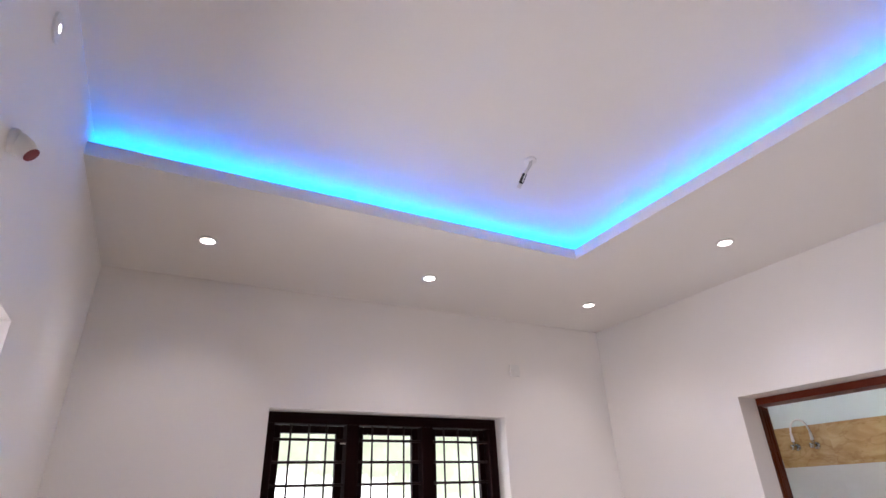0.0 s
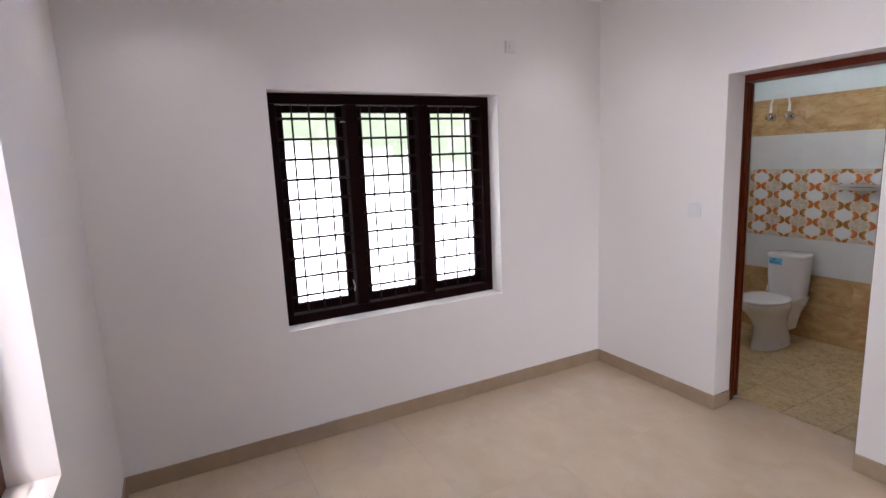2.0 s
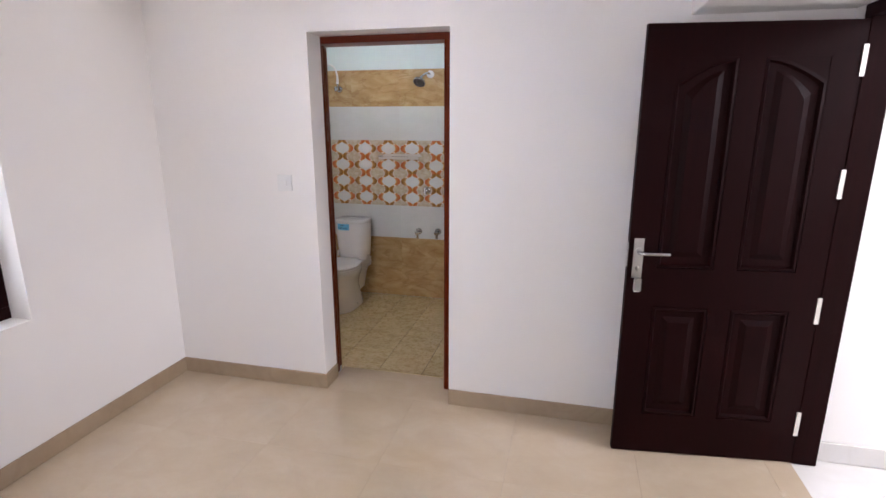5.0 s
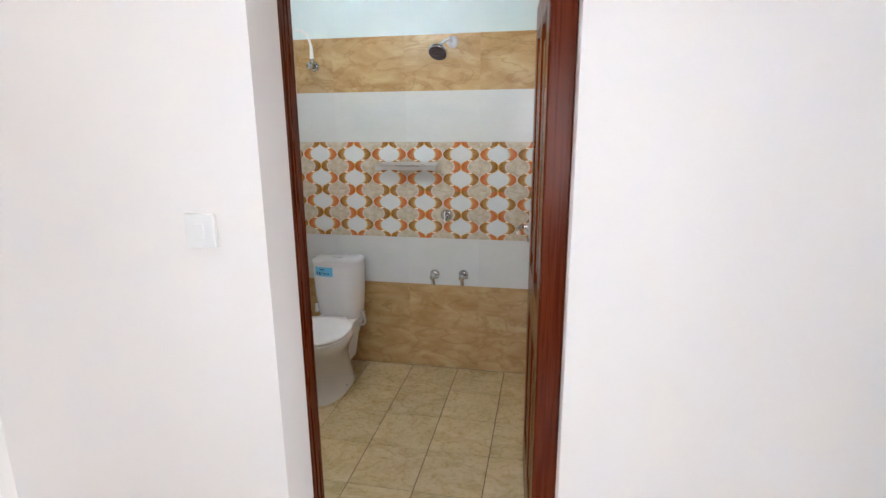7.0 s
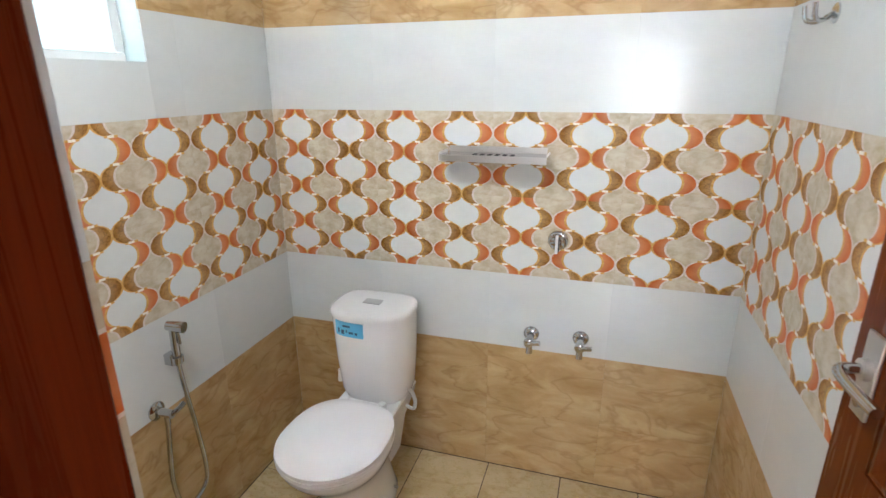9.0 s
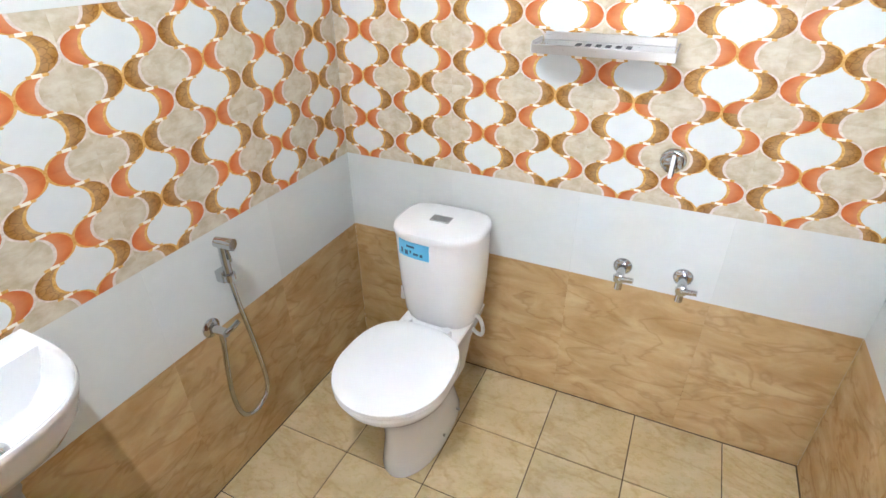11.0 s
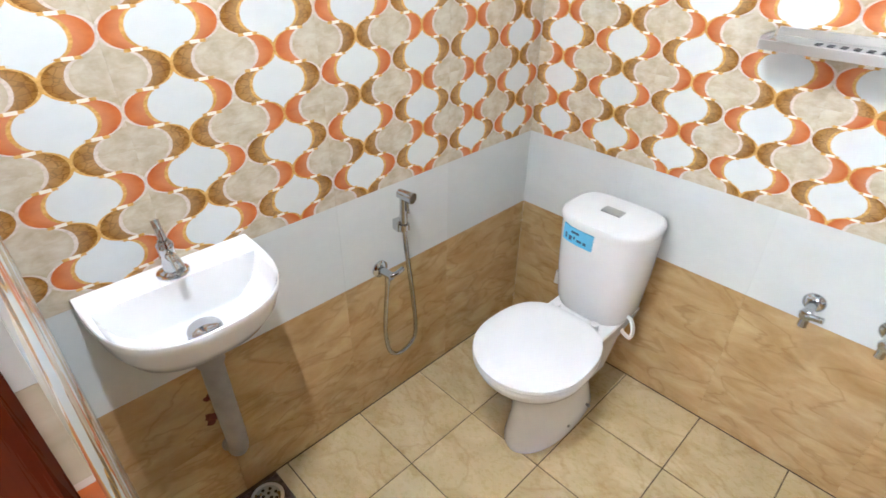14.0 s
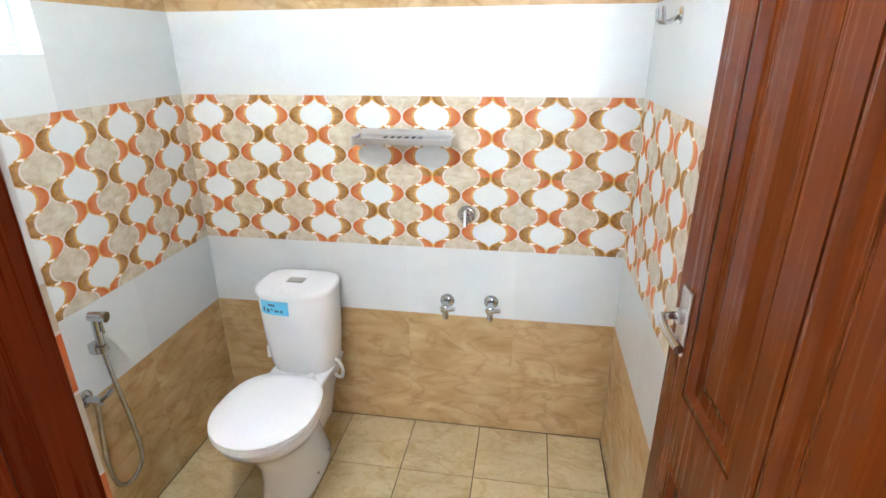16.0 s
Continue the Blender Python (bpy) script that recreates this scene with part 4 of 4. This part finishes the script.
part("pipe", tube([(BX0 + 0.145, BAY - 0.006, BAZ - 0.13), (BX0 + 0.140, BAY - 0.004, BAZ - 0.30), (BX0 + 0.118, BAY + 0.004, BAZ - 0.48), (BX0 + 0.068, BAY + 0.014, BAZ - 0.60), (BX0 + 0.004, BAY + 0.020, BAZ - 0.645)], 0.027, 16), GREY_PVC, pipe, smooth=60)
part("nut", cyl((BX0 + 0.145, BAY - 0.006, BAZ - 0.195), (BX0 + 0.145, BAY - 0.006, BAZ - 0.15), 0.033, n=16), GREY_PVC, pipe, smooth=40)
part("collar", lathe([(0.034, 0.0), (0.034, 0.003), (0.029, 0.005)], (BX0, BAY + 0.020, BAZ - 0.645), (1, 0, 0)), GREY_PVC, pipe, smooth=40)
place(pipe)
filler = thing("wall_plug", "dark red-brown chipped patches in the tiles behind the pipe", "wall patch", (BX0, 0.48, 0.39))
for cy, cz, r in ((0.497, 0.428, 0.016), (0.486, 0.350, 0.021)):
    ring_a = [(r * (1 + 0.28 * math.sin(3 * a + cz * 40) + 0.14 * math.sin(7 * a)), a) for a in [2 * math.pi * k / 18 for k in range(18)]]
    part("patch", loft([[Vector((BX0 + d, cy + q * g * math.cos(a), cz + q * g * math.sin(a))) for q, a in ring_a] for d, g in ((0.0, 1.0), (0.0025, 0.94))]), CHIPPED, filler)
place(filler)

# health faucet
HFY = 1.094
faucet = thing("health_faucet", "chrome bidet spray with its hose and angle valve on the wall", "bidet spray", (BX0, HFY, 0.56))
part("flange", lathe([(0.030, 0.0), (0.030, 0.004), (0.022, 0.010), (0.014, 0.012)], (BX0, HFY, 0.565), (1, 0, 0)), CHROME, faucet, smooth=50)
part("valve", cyl((BX0 + 0.01, HFY, 0.565), (BX0 + 0.062, HFY, 0.565), 0.0135), CHROME, faucet, smooth=50)
part("valve_lever", tube([(BX0 + 0.058, HFY, 0.565), (BX0 + 0.066, HFY + 0.022, 0.572), (BX0 + 0.066, HFY + 0.045, 0.578)], 0.008), CHROME, faucet, smooth=60)
part("outlet", cyl((BX0 + 0.038, HFY, 0.565), (BX0 + 0.038, HFY, 0.525), 0.009), CHROME, faucet, smooth=50)
part("hose", tube([(BX0 + 0.038, HFY, 0.53), (BX0 + 0.037, HFY - 0.012, 0.43), (BX0 + 0.036, HFY - 0.020, 0.32), (BX0 + 0.036, HFY - 0.004, 0.225), (BX0 + 0.036, HFY + 0.045, 0.190), (BX0 + 0.036, HFY + 0.102, 0.215), (BX0 + 0.036, HFY + 0.117, 0.28), (BX0 + 0.036, HFY + 0.104, 0.45), (BX0 + 0.034, HFY + 0.088, 0.60), (BX0 + 0.034, HFY + 0.080, 0.70)], 0.0078), CHROME, faucet, "ribbed chrome hose", 60)
part("wall_hook", box(BX0, HFY + 0.060, 0.690, BX0 + 0.032, HFY + 0.096, 0.728, 0.004, 2), CHROME, faucet)
part("hook_ring", lathe([(0.014, -0.010), (0.018, -0.010), (0.018, 0.010), (0.014, 0.010)], (BX0 + 0.036, HFY + 0.079, 0.708), (0, 0, 1), 20), CHROME, faucet, smooth=40)
part("spray_handle", tube([(BX0 + 0.034, HFY + 0.080, 0.69), (BX0 + 0.037, HFY + 0.078, 0.75), (BX0 + 0.044, HFY + 0.074, 0.815)], 0.0125), CHROME, faucet, smooth=60)
part("spray_head", cyl((BX0 + 0.032, HFY + 0.068, 0.828), (BX0 + 0.084, HFY + 0.078, 0.824), 0.0150, 0.0175), CHROME, faucet, "chrome spray head", 50)
part("trigger", tube([(BX0 + 0.058, HFY + 0.076, 0.805), (BX0 + 0.058, HFY + 0.079, 0.765)], 0.0045), CHROME, faucet, smooth=60)
place(faucet)


def bib_tap(x, z, label):
    t = thing("wall_tap", label, "tap", (x, BY1, z), "pair of wall taps")
    part("flange", lathe([(0.030, 0.0), (0.029, 0.005), (0.020, 0.011), (0.015, 0.013)], (x, BY1, z), (0, -1, 0)), CHROME, t, smooth=50)
    part("body", cyl((x, BY1 - 0.01, z), (x, BY1 - 0.075, z), 0.0135), CHROME, t, smooth=50)
    part("outlet", cyl((x, BY1 - 0.052, z), (x, BY1 - 0.052, z - 0.055), 0.0105, 0.0125), CHROME, t, smooth=50)
    part("lever", tube([(x, BY1 - 0.07, z), (x + 0.006, BY1 - 0.085, z + 0.002), (x + 0.042, BY1 - 0.092, z + 0.010)], 0.0085), CHROME, t, smooth=60)
    part("knob", lathe([(0.017, 0.0), (0.019, 0.006), (0.017, 0.014), (0.010, 0.017)], (x, BY1 - 0.072, z), (0, -1, 0)), CHROME, t, smooth=50)
    return place(t)


bib_tap(1.058, 0.612, "small chrome lever tap on the white tiles")
bib_tap(1.240, 0.618, "small chrome lever tap on the white tiles")

mixer = thing("shower_valve", "round chrome concealed shower valve on the patterned tiles", "shower valve", (1.135, BY1, 0.99))
part("plate", lathe([(0.036, 0.0), (0.036, 0.004), (0.033, 0.010), (0.028, 0.012)], (1.135, BY1, 0.99), (0, -1, 0)), CHROME, mixer, smooth=50)
part("knob", lathe([(0.026, 0.0), (0.026, 0.028), (0.022, 0.034), (0.008, 0.036)], (1.135, BY1 - 0.012, 0.99), (0, -1, 0)), CHROME, mixer, smooth=50)
part("grip", box(1.130, BY1 - 0.066, 0.958, 1.140, BY1 - 0.044, 1.022, 0.003, 2), CERAMIC, mixer, "white grip bar")
part("grip_bar_black", box(1.1395, BY1 - 0.0625, 0.964, 1.1435, BY1 - 0.046, 1.016), BLACK, mixer, "black bar beside the grip")
place(mixer)

# shelf
shelf = thing("soap_shelf", "narrow slotted metal shelf fixed to the patterned tiles", "shelf", (0.91, BY1, 1.29))
SX0, SX1, SZ = 0.725, 1.09, 1.288
part("tray", box(SX0, BY1 - 0.105, SZ, SX1, BY1 - 0.002, SZ + 0.003, 0.001), CHROME, shelf)
part("front_lip", box(SX0, BY1 - 0.108, SZ - 0.018, SX1, BY1 - 0.105, SZ + 0.005, 0.001), STEEL, shelf, "bright folded front lip")
for x in (SX0, SX1 - 0.003):
    part("side_lip", box(x, BY1 - 0.105, SZ + 0.003, x + 0.003, BY1 - 0.002, SZ + 0.012, 0.001), STEEL, shelf)
part("back_plate", box(SX0 + 0.01, BY1 - 0.004, SZ + 0.003, SX1 - 0.01, BY1 - 0.001, SZ + 0.024, 0.001), STEEL, shelf)
for k in range(6):
    part("slot", box(SX0 + 0.11 + k * 0.026, BY1 - 0.075, SZ + 0.0031, SX0 + 0.123 + k * 0.026, BY1 - 0.045, SZ + 0.0042), BLACK, shelf, "dark drain slot")
place(shelf)

# shower
sh = thing("shower", "chrome overhead shower with a dark nozzle face", "shower", (1.17, BY1, 1.97))
SA = Vector((1.175, BY1, 1.985))
part("flange", lathe([(0.032, 0.0), (0.032, 0.004), (0.022, 0.012), (0.012, 0.014)], SA, (0, -1, 0)), WHITE_PLASTIC, sh, smooth=50)
part("arm", tube([SA, SA + Vector((-0.015, -0.05, 0.004)), SA + Vector((-0.035, -0.11, -0.018)), SA + Vector((-0.045, -0.14, -0.04))], 0.0095), CHROME, sh, smooth=60)
hd = SA + Vector((-0.046, -0.143, -0.043))
ax = Vector((-0.12, -0.62, -0.77))
part("head", lathe([(0.012, -0.012), (0.016, 0.008), (0.040, 0.026), (0.052, 0.034), (0.053, 0.046), (0.049, 0.050)], hd, ax), CHROME, sh, smooth=50)
face = part("nozzle_plate", lathe([(0.0485, 0.0495), (0.047, 0.052), (0.004, 0.053)], hd, ax), material("shower_face", color=(0.045, 0.03, 0.035), rough=0.4), sh, "dark nozzle plate", 50)
q = ax.to_track_quat("Z", "Y").to_matrix()
for ring_r, cnt in ((0.012, 6), (0.024, 11), (0.036, 16)):
    for i in range(cnt):
        a = 2 * math.pi * i / cnt
        c = hd + q @ Vector((ring_r * math.cos(a), ring_r * math.sin(a), 0.052))
        part("nozzle", cyl(c, c + q @ Vector((0, 0, 0.003)), 0.0026, 0.0018, n=6), STEEL, face)
place(sh)

# geyser valves with the white loop between
def angle_valve(x, z):
    v = thing("angle_valve", "small chrome angle valve with a white hose", "valve", (x, BY1, z), "geyser valves")
    part("flange", lathe([(0.028, 0.0), (0.027, 0.005), (0.018, 0.010), (0.012, 0.012)], (x, BY1, z), (0, -1, 0)), CHROME, v, smooth=50)
    part("body", cyl((x, BY1 - 0.01, z), (x, BY1 - 0.062, z), 0.0125), CHROME, v, smooth=50)
    part("knob", lathe([(0.018, 0.0), (0.020, 0.006), (0.019, 0.016), (0.012, 0.020)], (x, BY1 - 0.060, z), (0, -1, 0)), CHROME, v, smooth=40)
    part("union", cyl((x, BY1 - 0.035, z), (x, BY1 - 0.035, z + 0.045), 0.0105), CHROME, v, smooth=50)
    return place(v)


GV = (0.178, 0.332, 1.872)
angle_valve(GV[0], GV[2])
angle_valve(GV[1], GV[2])
loop = thing("connector_hose", "white plastic hose arching between the two valves", "hose", (0.255, BY1 - 0.035, GV[2] + 0.1))
gy = BY1 - 0.035
part("hose", tube([(GV[0], gy, GV[2] + 0.04), (GV[0] + 0.002, gy, GV[2] + 0.12), (GV[0] + 0.03, gy, GV[2] + 0.185), ((GV[0] + GV[1]) / 2, gy, GV[2] + 0.205), (GV[1] - 0.03, gy, GV[2] + 0.185), (GV[1] - 0.002, gy, GV[2] + 0.12), (GV[1], gy, GV[2] + 0.04)], 0.007), WHITE_PLASTIC, loop, smooth=60)
for x in GV[:2]:
    part("nut", cyl((x, gy, GV[2] + 0.043), (x, gy, GV[2] + 0.11), 0.0125, 0.008), WHITE_PLASTIC, loop, smooth=50)
place(loop)

robe = thing("robe_hook", "small chrome double robe hook on the wall", "hook", (BX1, 1.52, 1.67))
part("plate", lathe([(0.022, 0.0), (0.022, 0.004), (0.014, 0.008)], (BX1, 1.52, 1.67), (-1, 0, 0)), CHROME, robe, smooth=50)
for s in (-1, 1):
    part("prong", tube([(BX1 - 0.006, 1.52, 1.67), (BX1 - 0.03, 1.52 + s * 0.015, 1.655), (BX1 - 0.05, 1.52 + s * 0.03, 1.66), (BX1 - 0.055, 1.52 + s * 0.036, 1.69)], 0.0055), CHROME, robe, smooth=60)
place(robe)

DX, DY = 0.084, 0.545
drain = thing("floor_drain", "square tarnished metal floor drain with a round slotted grate", "floor drain", (DX, DY, BZ))
part("frame", box(DX - 0.058, DY - 0.063, BZ - 0.002, DX + 0.058, DY + 0.063, BZ + 0.003, 0.001), BRONZE, drain)
part("rim", lathe([(0.045, 0.0), (0.052, 0.0), (0.052, 0.003), (0.049, 0.0045), (0.045, 0.003)], (DX, DY, BZ + 0.003), (0, 0, 1)), STEEL, drain, "worn bright rim", 30)
part("grate", lathe([(0.044, 0.0), (0.044, 0.0025), (0.040, 0.0032), (0.004, 0.0035)], (DX, DY, BZ + 0.003), (0, 0, 1)), DULL, drain, smooth=30)
for k in range(12):
    a, r = (2 * math.pi * k / 8, 0.029) if k < 8 else (math.pi / 4 + math.pi / 2 * k, 0.013)
    part("hole", lathe([(0.0055, 0.0), (0.0055, 0.0009)], (DX + r * math.cos(a), DY + r * math.sin(a), BZ + 0.0058), (0, 0, 1), 10), BLACK, drain)
place(drain)

# ---- tiles, piece by piece ----


def tile_mesh(name, w, h, d, mat, u0=0.0, u1=1.0, v0=0.0, v1=1.0, gap=0.0012, bev=0.0002):
    """A tile in local axes: x across, y up, z out of the wall; eased edges; UV over the print."""
    bm = bmesh.new()
    uv = bm.loops.layers.uv.new("UVMap")
    a, b, c, e = gap, w - gap, gap, h - gap
    lows = [bm.verts.new(p) for p in ((a, c, 0), (b, c, 0), (b, e, 0), (a, e, 0))]
    mids = [bm.verts.new(p) for p in ((a, c, d - bev), (b, c, d - bev), (b, e, d - bev), (a, e, d - bev))]
    tops = [bm.verts.new(p) for p in ((a + bev, c + bev, d), (b - bev, c + bev, d), (b - bev, e - bev, d), (a + bev, e - bev, d))]
    for p, q in ((lows, mids), (mids, tops)):
        for i in range(4):
            bm.faces.new((p[i], p[(i + 1) % 4], q[(i + 1) % 4], q[i]))
    bm.faces.new(tops)
    for f in bm.faces:
        for l in f.loops:
            l[uv].uv = (u0 + (u1 - u0) * l.vert.co.x / w, v0 + (v1 - v0) * l.vert.co.y / h)
    me = bpy.data.meshes.new(name)
    bm.to_mesh(me)
    bm.free()
    me.materials.append(mat)
    return me


MESHES = {}


def tile(parent, m, w, h, d, mat, u=(0, 1), name="tile", gap=0.0012):
    key = (round(w, 4), round(h, 4), d, mat.name, u)
    if key not in MESHES:
        MESHES[key] = tile_mesh("tile", w, h, d, mat, u[0], u[1], gap=gap)
    ob = new(name, MESHES[key])
    ob.parent = parent
    ob.matrix_parent_inverse = parent.matrix_basis.inverted()
    ob.matrix_basis = ROOM @ m
    return ob


ROWS = [(BZ, 0.25, SANDSTONE), (0.25, 0.544, SANDSTONE), (0.544, 0.845, WHITE_TILE), (0.845, 1.137, PATTERN), (1.137, 1.43, PATTERN), (1.43, 1.722, WHITE_TILE), (1.722, 2.03, SANDSTONE)]
PITCH = 0.445


def tiled_wall(wall, start, end, first, put, flips, holes=()):
    """Rows of tiles from start to end; a joint lies at first + n * PITCH. put(a, z) gives the pose of a tile's lower near corner."""
    edges, n = [start], math.ceil((start - first) / PITCH + 1e-6)
    while first + n * PITCH < end - 1e-4:
        if first + n * PITCH > start + 1e-4:
            edges.append(first + n * PITCH)
        n += 1
    edges.append(end)
    for r, (z0, z1, mat) in enumerate(ROWS):
        for c, (a, b) in enumerate(zip(edges, edges[1:])):
            base = first + math.floor((a - first) / PITCH + 1e-4) * PITCH
            u0, u1 = (a - base) / PITCH, (b - base) / PITCH
            if (r, c) in flips:
                u0, u1 = u0 + 0.5, u1 + 0.5
            cut = [h for h in holes if h[0] < b and h[1] > a and h[2] < z1 and h[3] > z0]
            spans = [(a, b, z0, z1)]
            for h in cut:
                parts = []
                for p0, p1, q0, q1 in spans:
                    if h[0] > p0:
                        parts.append((p0, min(h[0], p1), q0, q1))
                    if h[1] < p1:
                        parts.append((max(h[1], p0), p1, q0, q1))
                    m0, m1 = max(p0, h[0]), min(p1, h[1])
                    if m1 > m0:
                        if h[2] > q0:
                            parts.append((m0, m1, q0, h[2]))
                        if h[3] < q1:
                            parts.append((m0, m1, h[3], q1))
                spans = parts
            for p0, p1, q0, q1 in spans:
                if p1 - p0 < 0.004 or q1 - q0 < 0.004:
                    continue
                k = (p0 - a) / (b - a)
                k1 = (p1 - a) / (b - a)
                tile(wall, put(p0, q0), p1 - p0, q1 - q0, 0.006, mat, (round(u0 + (u1 - u0) * k, 4), round(u0 + (u1 - u0) * k1, 4)), "tile", 0.0001)


def axes(origin, right, out):
    right, out = Vector(right), Vector(out)
    up = out.cross(right)
    m = Matrix((right, up, out)).transposed().to_4x4()
    m.translation = origin
    return m


W = bpy.data.objects
tiled_wall(W["bath_wall_back"], BX0, BX1, 0.0, lambda a, z: axes((a, BY1 + 0.006, z), (1, 0, 0), (0, -1, 0)), {(4, 2), (4, 3)})
# running from the door towards the back, seen from inside: across is +y on the west wall
tiled_wall(W["bath_wall_west"], BY0, BY1, 0.513, lambda a, z: axes((BX0 - 0.006, a, z), (0, 1, 0), (1, 0, 0)), {(3, 1), (4, 1), (3, 2), (4, 2)}, [(0.72, 1.285, 1.585, 2.05)])
tiled_wall(W["bath_wall_east"], -BY1, -BY0, -BY1, lambda a, z: axes((BX1 + 0.006, -a, z), (0, -1, 0), (-1, 0, 0)), {(3, 1), (4, 1)})
tiled_wall(W["bath_wall_south"], -BDL, -BX0, -0.79, lambda a, z: axes((-a, BY0 - 0.006, z), (-1, 0, 0), (0, 1, 0)), {(3, 1), (4, 1)})

# bathroom floor
TS = 0.30
ROOM = BATHROOM
xs = [BX0 + 0.003, 0.306] + [0.306 + TS * k for k in range(1, 5)] + [BX1 - 0.003]
ys = [0.232, 0.355, 0.655, 0.955, 1.255, 1.548, BY1 - 0.003]
for a, b in zip(xs, xs[1:]):
    for c, d in zip(ys, ys[1:]):
        if a < 0.03 and c == 0.355:
            # cut round the drain
            for p in ((a, 0.355, 0.306, DY - 0.064), (DX + 0.059, DY - 0.064, 0.306, DY + 0.064), (a, DY + 0.064, 0.306, 0.655)):
                tile(W["bath_floor"], pose(p[0], p[1], BZ - 0.006), p[2] - p[0], p[3] - p[1], 0.006, SAND_FLOOR, gap=0.0022)
            continue
        tile(W["bath_floor"], pose(a, c, BZ - 0.006), b - a, d - c, 0.006, SAND_FLOOR, gap=0.0022)
# bedroom floor
ROOM = BEDROOM
xs = [0.0, 0.36, 0.96, 1.56, 2.16, 2.76, 3.36, XE]
ys = [YS, -3.0, -2.4, -1.8, -1.2, -0.6, 0.0]
for a, b in zip(xs, xs[1:]):
    for c, d in zip(ys, ys[1:]):
        tile(floor_bed, pose(a, c, -0.008), b - a, d - c, 0.008, VITRIFIED, gap=0.0004)
